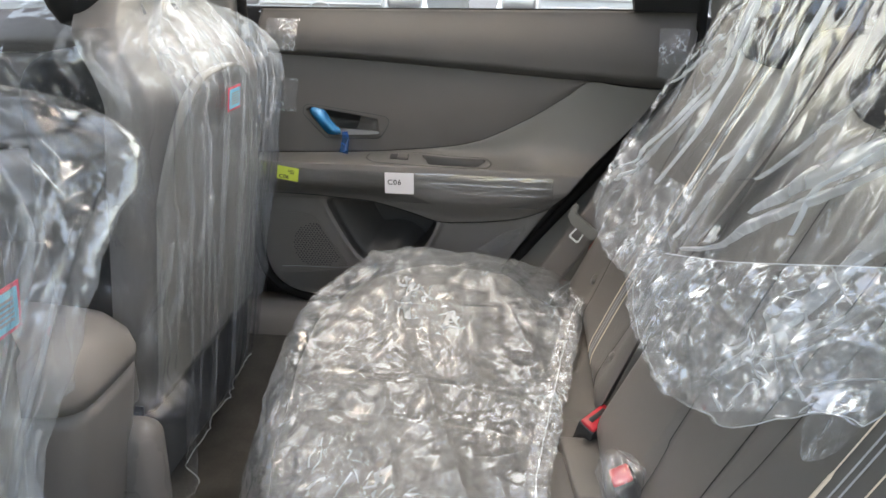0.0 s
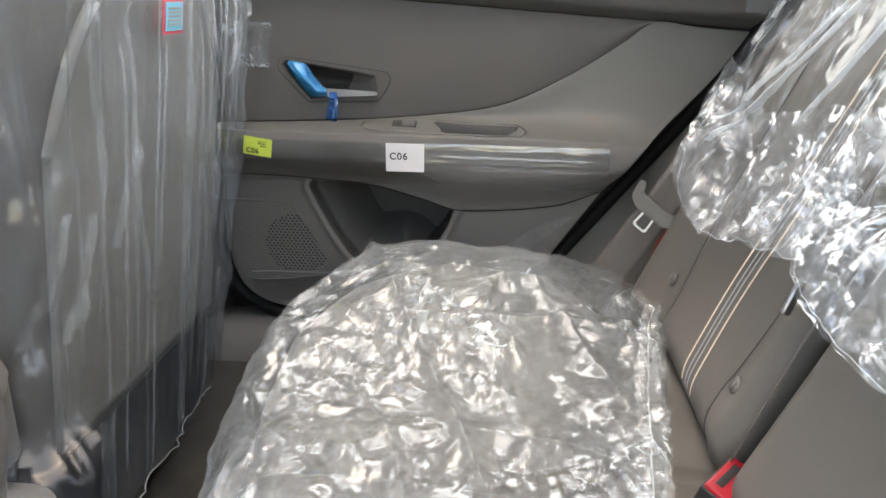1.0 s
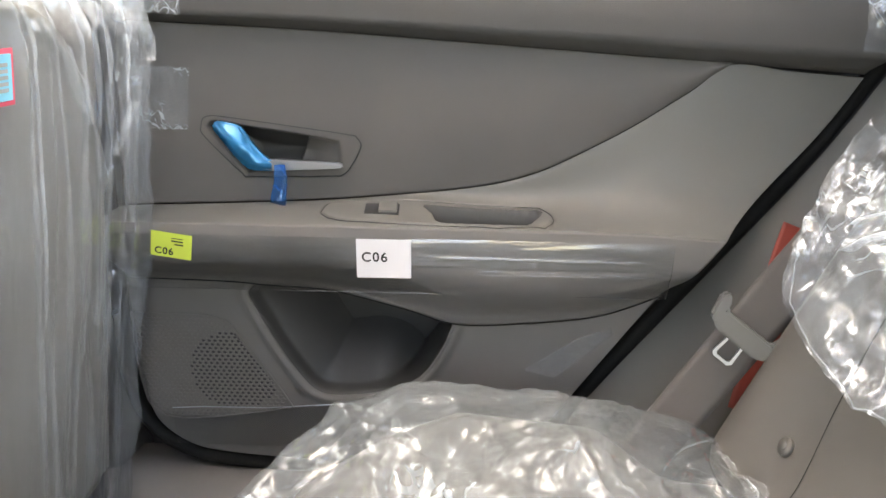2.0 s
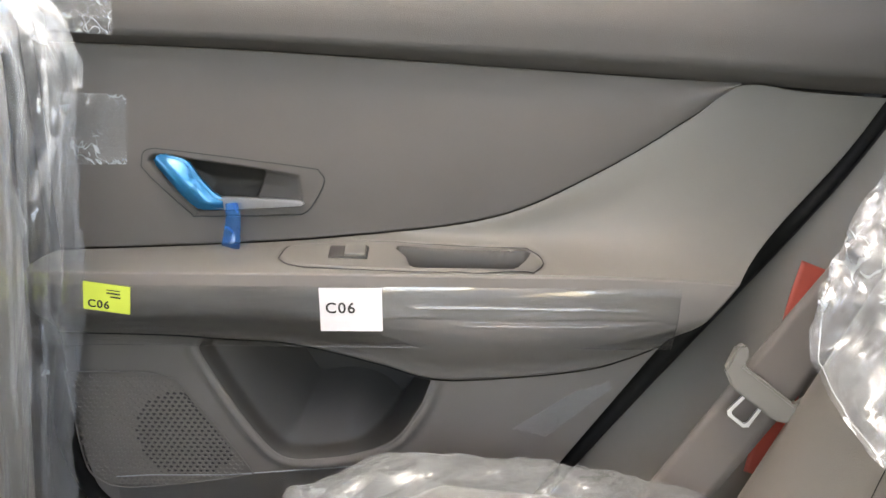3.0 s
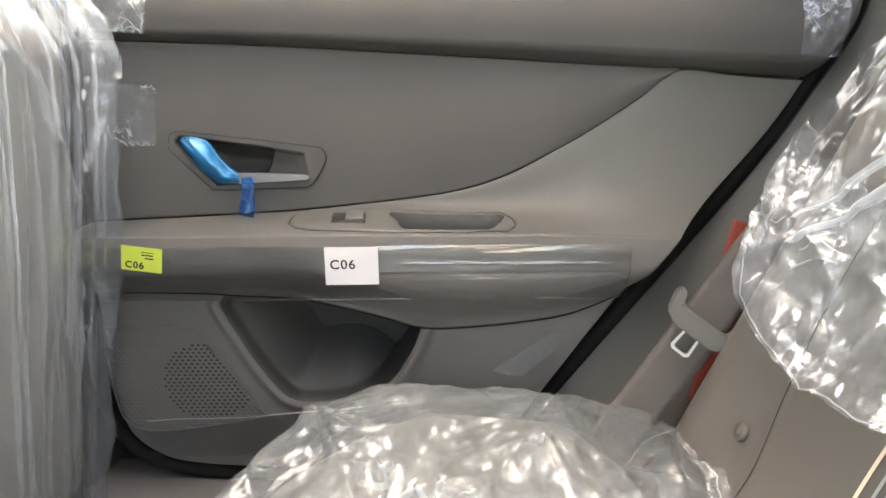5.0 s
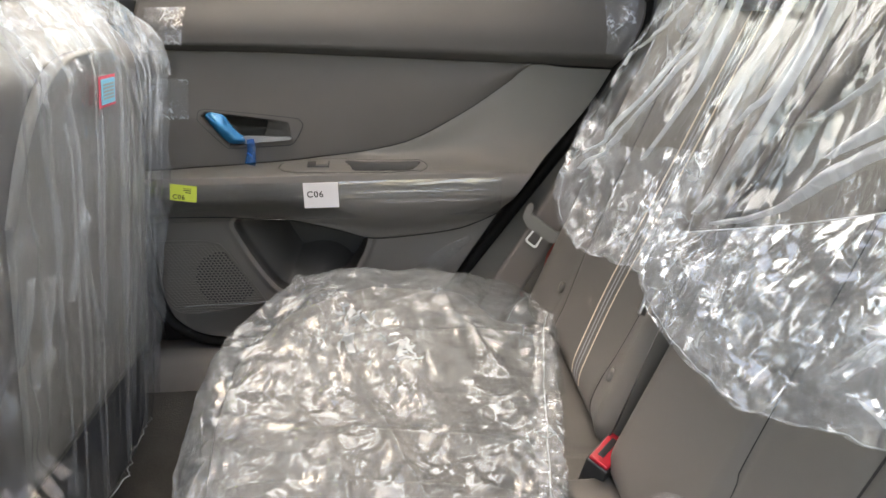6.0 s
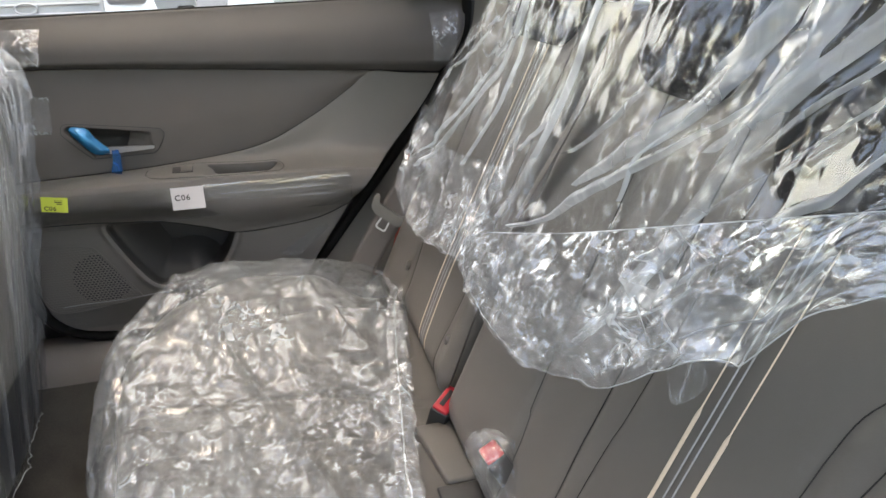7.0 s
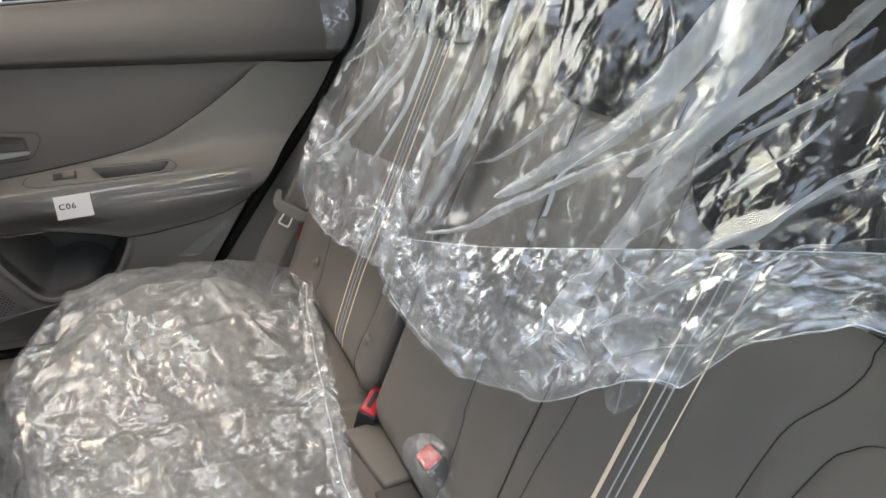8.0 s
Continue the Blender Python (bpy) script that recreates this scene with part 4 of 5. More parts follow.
# ---- clear film covers ----
def facets(nv, nu, h, w, size, seed, stretch=1.0, angle=0.0):
    """Heights, about -1 to 1 and in rows by columns, of a sheet w by h metres that is crushed into flat facets of that size with sharp creases."""
    rnd = random.Random(seed)
    ca, sa = math.cos(angle), math.sin(angle)
    reach = math.hypot(w, h) / 2 + 3 * size * stretch
    pts, hs = [], []
    j = -reach
    while j < reach:
        i = -reach
        while i < reach:
            a, b = i + rnd.uniform(-0.5, 0.5) * size * stretch, j + rnd.uniform(-0.5, 0.5) * size
            px, py = a * ca - b * sa + w / 2, a * sa + b * ca + h / 2
            if -2 * size * stretch < px < w + 2 * size * stretch and -2 * size * stretch < py < h + 2 * size * stretch:
                pts.append((a / stretch, b, px, py))
                hs.append(rnd.gauss(0, 0.6))
            i += size * stretch
        j += size
    tris = delaunay_2d_cdt([Vector(p[:2]) for p in pts], [], [], 0, 1e-7)[2]
    out = np.zeros((nv, nu))
    P = np.array([p[2:] for p in pts])
    H = np.array(hs)
    sx, sy = (nu - 1) / w, (nv - 1) / h
    for t in tris:
        (ax, ay), (bx, by), (cx, cy) = P[t[0]], P[t[1]], P[t[2]]
        i0, i1 = max(math.floor(min(ax, bx, cx) * sx), 0), min(math.ceil(max(ax, bx, cx) * sx), nu - 1)
        j0, j1 = max(math.floor(min(ay, by, cy) * sy), 0), min(math.ceil(max(ay, by, cy) * sy), nv - 1)
        det = (by - cy) * (ax - cx) + (cx - bx) * (ay - cy)
        if i1 < i0 or j1 < j0 or abs(det) < 1e-12:
            continue
        X, Y = np.meshgrid(np.arange(i0, i1 + 1) / sx, np.arange(j0, j1 + 1) / sy)
        l0 = ((by - cy) * (X - cx) + (cx - bx) * (Y - cy)) / det
        l1 = ((cy - ay) * (X - cx) + (ax - cx) * (Y - cy)) / det
        l2 = 1 - l0 - l1
        m = (l0 > -1e-6) & (l1 > -1e-6) & (l2 > -1e-6)
        out[j0 : j1 + 1, i0 : i1 + 1][m] = (l0 * H[t[0]] + l1 * H[t[1]] + l2 * H[t[2]])[m]
    return out


def crease(x, y, line, width):
    """A sharp-topped ridge along a line, 0 to 1."""
    return np.exp(-near_line(x, y, line) / width)


def fold_on(P, line, width, raise_by, out, parent, mat, name="fold", n=70, seed=0):
    """A narrow doubled fold lying on a film's grid of points P; line: (column, row) shares; width: a share of the columns."""
    p = spline(line, n)
    t = np.linspace(0, 1, n)
    w = width * (0.35 + 0.65 * np.sin(np.clip(t * 0.85 + 0.12, 0, 1) * np.pi)) * (1 + 0.22 * wave(t * 9, 0 * t, seed))
    s = np.linspace(-1, 1, 9)
    u = np.clip(p[:, None, 0] + w[:, None] * s[None], 0, 1) * (P.shape[1] - 1)
    v = np.clip(p[:, None, 1] + 0 * u, 0, 1) * (P.shape[0] - 1)
    i, j = np.minimum(v.astype(int), P.shape[0] - 2), np.minimum(u.astype(int), P.shape[1] - 2)
    fv, fu = (v - i)[..., None], (u - j)[..., None]
    Q = (P[i, j] * (1 - fu) + P[i, j + 1] * fu) * (1 - fv) + (P[i + 1, j] * (1 - fu) + P[i + 1, j + 1] * fu) * fv
    tent = (1 - np.abs(s[None] - 0.3 * wave(t * 5, 0 * t, seed + 1)[:, None])).clip(0.0, 1)
    Q = Q + np.array(out, float) * (0.0025 + raise_by * tent)[..., None]
    return part(name, sheet(Q), mat, parent)


def cushion_cover():
    top = thing("cushion_cover", "crumpled clear polythene cover over the rear seat cushion", "plastic cover")
    nu, nv = 340, 520
    u, V = np.meshgrid(np.linspace(0, 1, nu), np.linspace(0, 1, nv))
    y = 0.40 + (1.375 - 0.40) * V
    xf = np.interp(y, [0.40, 0.645, 0.816, 0.998, 1.09, 1.15, 1.22, 1.28, 1.33, 1.375], [-0.30, -0.345, -0.385, -0.415, -0.418, -0.395, -0.36, -0.315, -0.275, -0.20]) + 0.008 * wave(y * 7, 0 * y, 2)
    xr = 0.006 + np.interp(y, [0.40, 0.76, 1.18, 1.24, 1.32, 1.375], [-0.02, 0.004, 0.072, 0.088, 0.08, 0.03])
    a = np.clip(u / 0.24, 0, 1) * np.pi / 2
    s = np.clip((u - 0.24) / 0.76, 0, 1)
    x = np.where(u < 0.24, xf + 0.05 * (1 - np.cos(a)), xf + 0.05 + (xr - xf - 0.05) * s)
    crown = 0.415 + 0.047 * smooth01((y - 0.95) / 0.30)
    z = crown - np.where(u < 0.24, 0.15 * (1 - np.sin(a)), 0) - (0.020 + 0.045 * smooth01((y - 1.0) / 0.3)) * s**4 - 0.014 * s
    z = z - 0.13 * (1 - np.sqrt(np.clip(1 - np.clip((y - 1.305) / 0.072, 0, 1) ** 2, 0, 1)))
    big = facets(nv, nu, 0.98, 0.62, 0.075, 11)
    mid = facets(nv, nu, 0.98, 0.62, 0.024, 12, 2.3, 0.35)
    small = facets(nv, nu, 0.98, 0.62, 0.0125, 13, 1.5, -0.3)
    busy = np.clip(0.45 + 1.6 * wave(x * 7, y * 7, 14), 0.05, 1.2)
    wl = 0.0065 * big + 0.0042 * mid + 0.0030 * small * busy + 0.0011 * facets(nv, nu, 0.98, 0.62, 0.0075, 15, 1.8, 0.9) * (1.2 - busy)
    wl = wl + 0.012 * crease(x, y, [(-0.30, 1.26), (-0.20, 1.03), (-0.12, 0.80), (-0.06, 0.6)], 0.010)
    wl = wl + 0.009 * crease(x, y, [(-0.27, 0.98), (-0.21, 0.87), (-0.15, 0.62)], 0.008) + 0.008 * crease(x, y, [(-0.10, 1.25), (0.0, 1.02), (0.03, 0.9)], 0.008)
    wl = wl + 0.008 * crease(x, y, [(-0.28, 1.10), (-0.10, 1.12), (0.05, 1.15)], 0.007)
    front = np.clip(1 - u / 0.24, 0, 1)
    x = x - wl * front * 1.5 - 0.010 * front * wave(y * 24, z * 5, 8)
    hem = smooth01((s - 0.92) / 0.08)
    z = z + wl * (1 - front) + 0.006 * hem * wave(y * 37, x * 20, 4) + 0.004 * hem * wave(y * 83, x * 30, 5) + 0.004 * hem
    x = x + 0.007 * hem * wave(y * 17, s * 3, 9) + 0.005 * hem * wave(y * 61, s * 3, 10)
    part("film", sheet(np.stack([x, y, z], -1)), CLEAR, top)
    P = np.stack([x, y, z], -1)
    e = np.stack([x[:, -14], y[:, -14], z[:, -14] + 0.0015], -1)
    part("hem", tube(e, 0.0010, 5, 1, (0, 0, 1)), CLEAR_HEM, top, "gathered white elastic hem")
    n = 900
    yy = np.linspace(0.41, 1.33, n)
    ex, ez = np.interp(yy, e[:, 1], e[:, 0]), np.interp(yy, e[:, 1], e[:, 2])
    t = np.linspace(-1, 1, 13)[:, None]
    ply = wave(yy * 75, 0 * yy, 61)[None] + 0.6 * wave(yy * 160, 0 * yy, 62)[None]
    wide = (0.013 + 0.010 * wave(yy * 21, 0 * yy, 63) + 0.005 * wave(yy * 60, 0 * yy, 64))[None]
    out = np.abs(t) ** 0.8
    P = np.stack([ex[None] + t * wide, yy[None] + 0.006 * out * np.roll(ply, 5, 1), ez[None] + 0.004 + 0.009 * out * ply - 0.004 * (t > 0) * t], -1)
    part("ruffle", sheet(P), CLEAR_RUFFLE, top, "gathered ruffle along the elastic")
    return top


CLEAR_RUFFLE = film("gathered film ruffle", haze=0.14, gloss=2.0, rough=0.06, size=0.012, slope=0.3, fine=0.3, patch=0.03, calm=0.35, lines=0.15, most=0.35)
CLEAR_HEM = film("gathered film hem", haze=0.45, gloss=1.5, size=0.006)
cushion_cover()

LONG_FOLDS = [([(0.436, 0.98), (0.493, 0.853), (0.556, 0.784), (0.60, 0.67), (0.62, 0.60)], 0.034, 0.013), ([(0.40, 0.95), (0.47, 0.845), (0.54, 0.765), (0.60, 0.64)], 0.022, 0.012), ([(0.546, 0.92), (0.604, 0.846), (0.707, 0.736), (0.795, 0.68), (0.86, 0.66)], 0.030, 0.016),
              ([(0.52, 0.90), (0.62, 0.80), (0.70, 0.75), (0.76, 0.66)], 0.016, 0.010), ([(0.353, 0.872), (0.404, 0.826), (0.47, 0.77), (0.55, 0.70)], 0.018, 0.010), ([(0.32, 0.84), (0.40, 0.79), (0.503, 0.704), (0.60, 0.63), (0.694, 0.60)], 0.020, 0.010),
              ([(0.834, 0.95), (0.85, 0.80), (0.876, 0.657)], 0.020, 0.012), ([(0.75, 0.98), (0.74, 0.85), (0.80, 0.75), (0.82, 0.66)], 0.018, 0.010), ([(0.66, 0.95), (0.665, 0.84), (0.70, 0.76)], 0.016, 0.010),
              ([(0.90, 0.98), (0.93, 0.80), (1.004, 0.681), (1.10, 0.60)], 0.024, 0.011), ([(1.02, 0.98), (1.08, 0.82), (1.16, 0.70), (1.25, 0.62)], 0.022, 0.010), ([(1.15, 1.0), (1.18, 0.85), (1.26, 0.72), (1.31, 0.64)], 0.018, 0.010), ([(1.0, 0.90), (1.01, 0.78), (1.06, 0.67)], 0.016, 0.008)]


WIDE_FOLDS = [([(0.470, 1.0), (0.484, 0.955), (0.491, 0.90), (0.503, 0.858), (0.545, 0.815)], 0.026), ([(0.385, 0.985), (0.40, 0.968), (0.445, 0.912), (0.492, 0.853), (0.522, 0.794), (0.568, 0.69), (0.60, 0.625)], 0.017), ([(0.36, 0.965), (0.374, 0.948), (0.455, 0.867), (0.49, 0.825)], 0.006),
              ([(0.505, 0.985), (0.522, 0.948), (0.571, 0.859), (0.668, 0.775), (0.72, 0.74)], 0.022), ([(0.48, 0.89), (0.50, 0.872), (0.60, 0.805), (0.684, 0.746), (0.756, 0.693), (0.83, 0.66)], 0.011),
              ([(0.345, 0.89), (0.405, 0.822), (0.503, 0.733), (0.56, 0.69)], 0.013), ([(0.325, 0.85), (0.413, 0.788), (0.499, 0.718), (0.58, 0.66)], 0.010), ([(0.80, 0.99), (0.815, 0.88), (0.835, 0.76), (0.86, 0.66)], 0.010), ([(0.63, 0.88), (0.69, 0.815), (0.76, 0.765), (0.80, 0.75)], 0.006)]


def back_cover(y0, y1, hem, seed, label, nx, nz=340, lift=0.040):
    """Film draped from the headrests over a seat back, with long diagonal folds and a loose hem."""
    top = thing("seat_back_cover", label, "plastic cover", "seat back covers")
    U, V = np.meshgrid(np.linspace(0, 1, nx), np.linspace(0, 1, nz))
    y = y0 + (y1 - y0) * U
    calm = smooth01(V / 0.035)
    zl = np.interp(y, [q[0] for q in hem], [q[1] for q in hem]) + 0.006 * wave(y * 11, 0 * y, seed) + 0.004 * wave(y * 43, 0 * y, seed + 2)
    z = zl + (1.06 - zl) * V
    w, h = y1 - y0, 0.46
    lo = np.exp(-((z - zl) / 0.09))
    side = smooth01((y - 1.16) / 0.12)
    off = lift + 0.014 * wave(y * 4, z * 4, seed + 1) + 0.014 * lo + 0.09 * np.clip(z - 0.66, 0, 1) + 0.008 * side
    for line, amp, wd in LONG_FOLDS:
        off = off + amp * 0.32 * (0.6 + 0.8 * wave(y * 11, z * 11, seed + 9)) * crease(y + 0.010 * wave(z * 14, y * 3, seed), z, line, wd * 0.7)
    off = off + 0.0070 * facets(nz, nx, h, w, 0.085, seed + 3, 1.4, 2.2) + calm * 0.0048 * facets(nz, nx, h, w, 0.034, seed + 4, 1.6, 2.2) * np.clip(0.30 + 0.5 * lo + 0.5 * side + 0.8 * wave(y * 8, z * 8, seed + 16), 0.08, 1.2)
    off = off + calm * 0.0056 * facets(nz, nx, h, w, 0.0125, seed + 5, 1.6, 1.6) * np.clip((0.45 if y1 < 1 else 0.9) * lo + 1.1 * side + 1.6 * wave(y * 6, z * 6, seed + 6), 0.04, 1.3)
    x = np.minimum(back_x(z) - off, back_x(z) - 0.008)
    z = z + 0.005 * lo * wave(y * 26, V * 4, seed + 7)
    y = np.where(y > 1.0, 1.0 + (y - 1.0) * (np.interp(z, [0.60, 0.68, 0.78, 0.86, 0.95], [1.325, 1.335, 1.295, 1.20, 1.16]) - 1.0) / 0.325, y)
    P = np.stack([x, y, z], -1)
    part("film", sheet(P), CLEAR_TOP, top)
    part("hem", tube(P[1, ::2] + [-0.001, 0, 0], 0.0005, 5, 1, (0, 0, 1)), CLEAR_HEM, top, "rolled edge of the film")
    rows = np.linspace(1, int(nz * (0.17 if y1 < 1 else 0.26)), 60).astype(int)
    lip = P[rows] + np.array([-1, 0, 0]) * (0.004 + 0.004 * np.abs(facets(60, nx, 0.08, w, 0.018, seed + 8, 1.8, 0.5)) + 0.003 * np.abs(facets(60, nx, 0.08, w, 0.05, seed + 9)))[..., None]
    part("hem_band", sheet(lip), CLEAR_BAND if y1 < 1 else CLEAR_RUCHE, top, "milky doubled film along the lower edge")
    rnd = random.Random(seed)
    folds = [(line, wd) for line, wd in WIDE_FOLDS] if y1 < 1 else [(line, amp * 0.34) for line, amp, wd in LONG_FOLDS[::2]]
    for k in range(6):
        a, b, c = rnd.uniform(y0 + 0.12, y1 - 0.06), rnd.uniform(0.62, 0.90), rnd.uniform(0.05, 0.16)
        folds.append(([(a, b + c), (a + c * rnd.uniform(0.1, 0.5), b + c * 0.5), (a + c * rnd.uniform(0.6, 1.0), b)], rnd.uniform(0.0012, 0.005)))
    for k, (line, wd) in enumerate(folds):
        low = [float(np.interp(a, [q[0] for q in hem], [q[1] for q in hem])) for a, b in line]
        pts = [((a - y0) / (y1 - y0), (b - q) / (1.06 - q)) for (a, b), q in zip(line, low)]
        if all(0.01 < a < 0.99 and b > 0 for a, b in pts):
            fold_on(P, pts, wd / (y1 - y0), 0.005, (-1, 0, 0.1), top, CLEAR_FOLD, seed=seed + k)
    return top, P


back_cover(0.895, 1.325, [(0.88, 0.592), (0.91, 0.588), (0.99, 0.574), (1.05, 0.556), (1.16, 0.530), (1.2, 0.541), (1.28, 0.562), (1.325, 0.60)], 21, "crumpled clear polythene cover over the narrow rear seat back", 320)
wide_cover, _ = back_cover(0.13, 0.93, [(0.13, 0.83), (0.316, 0.805), (0.375, 0.760), (0.405, 0.712), (0.425, 0.706), (0.450, 0.690), (0.464, 0.680), (0.54, 0.617), (0.654, 0.574), (0.782, 0.562), (0.893, 0.577), (0.93, 0.61)], 31, "crumpled clear polythene cover over the wide rear seat back", 520)
# folded-over lower band of the wide cover, below its weld
Ub, Vb = np.meshgrid(np.linspace(0, 1, 360), np.linspace(0, 1, 90))
yb = 0.31 + 0.57 * Ub
za = np.interp(yb, [0.31, 0.375, 0.405, 0.464, 0.54, 0.654, 0.782, 0.88], [0.815, 0.775, 0.725, 0.692, 0.630, 0.588, 0.576, 0.585])
zb = np.interp(yb, [0.30, 0.336, 0.503, 0.68, 0.834, 0.88], [0.850, 0.839, 0.774, 0.705, 0.652, 0.64])
zc = za + (zb - za) * Vb
xb = back_x(zc) - 0.068 - 0.012 * np.sin(Vb * np.pi) - 0.0060 * facets(90, 360, 0.13, 0.62, 0.028, 71, 1.7, 0.6) - 0.0045 * facets(90, 360, 0.13, 0.62, 0.012, 72, 1.5, 2.0)
part("lower_band", sheet(np.stack([xb, yb, zc], -1)), CLEAR_BAND, wide_cover, "milky doubled film below the weld")
weld = spline([(0.30, 0.850), (0.336, 0.839), (0.503, 0.774), (0.68, 0.705), (0.834, 0.652)], 60)
part("weld_seam", tube([(back_x(b) - 0.070, a, b) for a, b in weld], 0.0005, 5, 1, (0, 0, 1)), CLEAR_HEM, wide_cover, "thin straight weld line")


def buckle_bag():
    top = thing("buckle_bag", "small clear bag over a belt buckle", "plastic bag")
    n, m = 40, 60
    th = np.linspace(0, 2 * np.pi, m, endpoint=False)[None]
    t = np.linspace(0, 1, n)[:, None]
    r = 0.031 * np.interp(t, [0, 0.2, 0.65, 0.85, 1], [0.75, 0.85, 1.0, 0.95, 0.15])
    rr = r * (1 + 0.16 * wave(th * 1.6 + 3, t * 7 + 0 * th, 6) + 0.22 * facets(n, m, 0.12, 0.19, 0.016, 7))
    P = np.stack([0.115 - 0.047 * t + 0.75 * rr * np.cos(th), 0.650 + 0.055 * t + 1.15 * rr * np.sin(th), 0.345 + 0.125 * t + 0.3 * rr * np.cos(th)], -1)
    part("film", sheet(P, closed=True), CLEAR_BAG, top)


buckle_bag()
# small loose corner of film that hangs below the cover
u, v = np.meshgrid(np.linspace(-1, 1, 40), np.linspace(0, 1, 30))
cy, cz = 0.492 + 0.030 * u * np.sqrt(np.clip(1 - (1 - v) ** 2 * 0.9, 0.05, 1)), 0.632 + 0.055 * v - 0.004 * (1 - u * u) * (1 - v)
tagged(shown("film_scrap", sheet(np.stack([back_x(cz) - 0.018 + 0.003 * facets(30, 40, 0.05, 0.06, 0.012, 61), cy, cz], -1)), CLEAR_TOP), "small clear film scrap hanging on the seat back", "plastic scrap")


# ---- front seats ----
LEAN_BACK = 0.11


def front_seat(yc, x0, label):
    """Seat back with board, pocket and headrest, and the side of the seat base; yc: its middle; x0: the board at z 0.77."""
    top = thing("bucket_seat", label, "car seat", "front seats")

    def bx(z):
        return x0 + LEAN_BACK * (z - 0.77)

    half = 0.235
    Y, Z = np.meshgrid(np.linspace(-1, 1, 90), np.linspace(0.325, 0.905, 80))
    w = half * np.interp(Z, [0.32, 0.45, 0.72, 0.80, 0.86, 0.905], [0.96, 0.98, 1.0, 0.97, 0.86, 0.62])
    e = 1 - np.abs(Y)
    X = bx(Z) - np.where(Y > 0, 0.05, 0.03) * (1 - np.sqrt(np.clip(1 - (1 - np.clip(e / np.where(Y > 0, 0.18, 0.09), 0, 1)) ** 2, 0, 1))) - 0.075 * smooth01((Z - 0.77) / 0.135)
    part("back_board", sheet(hemmed(np.stack([X, yc + Y * w, Z], -1), (-1, 0, 0), 0.02)), PANEL, top, "smooth grey seat back board")
    Yp, Zp = np.meshgrid(np.linspace(-1, 1, 70), np.linspace(0, 1, 60))
    ztop = 0.805 - 0.16 * np.abs(Yp) ** 3.2
    zp = 0.34 + (ztop - 0.34) * Zp
    rim = 0.005 * np.exp(-(((1 - Zp) / 0.02) ** 2))
    xp = bx(zp) + 0.006 + 0.008 * np.cos(Yp * np.pi / 2) * Zp + rim
    part("map_pocket", sheet(hemmed(np.stack([xp, yc + Yp * 0.20, zp], -1), (-1, 0, 0), 0.016)), PANEL_B, top, "pale grey map pocket with rounded top")
    part("backrest", box(x0 - 0.20, x0 - 0.06, yc - 0.215, yc + 0.215, 0.30, 0.84, 0.06, 5), DARKVINYL, top)
    part("skirt", slab([(-0.225, 0.15), (0.225, 0.15), (0.225, 0.34), (-0.225, 0.34)], lambda a, b, c: (bx(b) - 0.032 + c, yc + a, b), 0.02), NAVY, top, "dark blue grey lower board", smooth=False)
    part("seat_base", box(x0 - 0.62, x0 - 0.11, yc - 0.24, yc + 0.24, 0.20, 0.42, 0.06, 4), VINYL_B, top)
    th = np.linspace(0, 2 * np.pi, 48, endpoint=False)
    part("side_shield", box(x0 - 0.30, x0 - 0.015, yc - 0.292, yc - 0.235, 0.185, 0.345, 0.028, 5), CONSOLE, top, "rounded grey seat base cover")
    part("side_valance", box(x0 - 0.55, x0 - 0.05, yc - 0.268, yc - 0.235, 0.36, 0.47, 0.014, 3), CONSOLE, top, "grey seat side valance")
    for k in (-1, 1):
        part("rail", box(x0 - 0.6, x0 - 0.12, yc + k * 0.2 - 0.02, yc + k * 0.2 + 0.02, 0.115, 0.2, 0.004), DARK, top)
        part("headrest_post", tube([(x0 - 0.06, yc - 0.03 + k * 0.05, 0.88), (x0 - 0.10, yc - 0.04 + k * 0.05, 0.98)], 0.006, 10, 1, (0, 1, 0)), METAL, top, "chrome headrest post")
    rows = []
    for t in np.linspace(-1, 1, 18):
        r = max((1 - abs(t) ** 4) ** 0.5, 0.08)
        q = (np.abs(np.cos(th)) ** 3 + np.abs(np.sin(th)) ** 3) ** (-1 / 3)
        rows.append(np.stack([x0 - 0.12 + 0.05 * r * q * np.cos(th), yc - 0.05 + 0.14 * r**0.5 * q * np.sin(th), 1.021 + 0.168 * t + 0 * th], 1))
    part("headrest", sheet(np.array(rows), closed=True), DARKVINYL, top, "dark grey headrest")
    return top, bx


PANEL_B = material("grey pocket board", (0.19, 0.185, 0.175), 0.45, vary=0.06, grain=1200, relief=0.25)


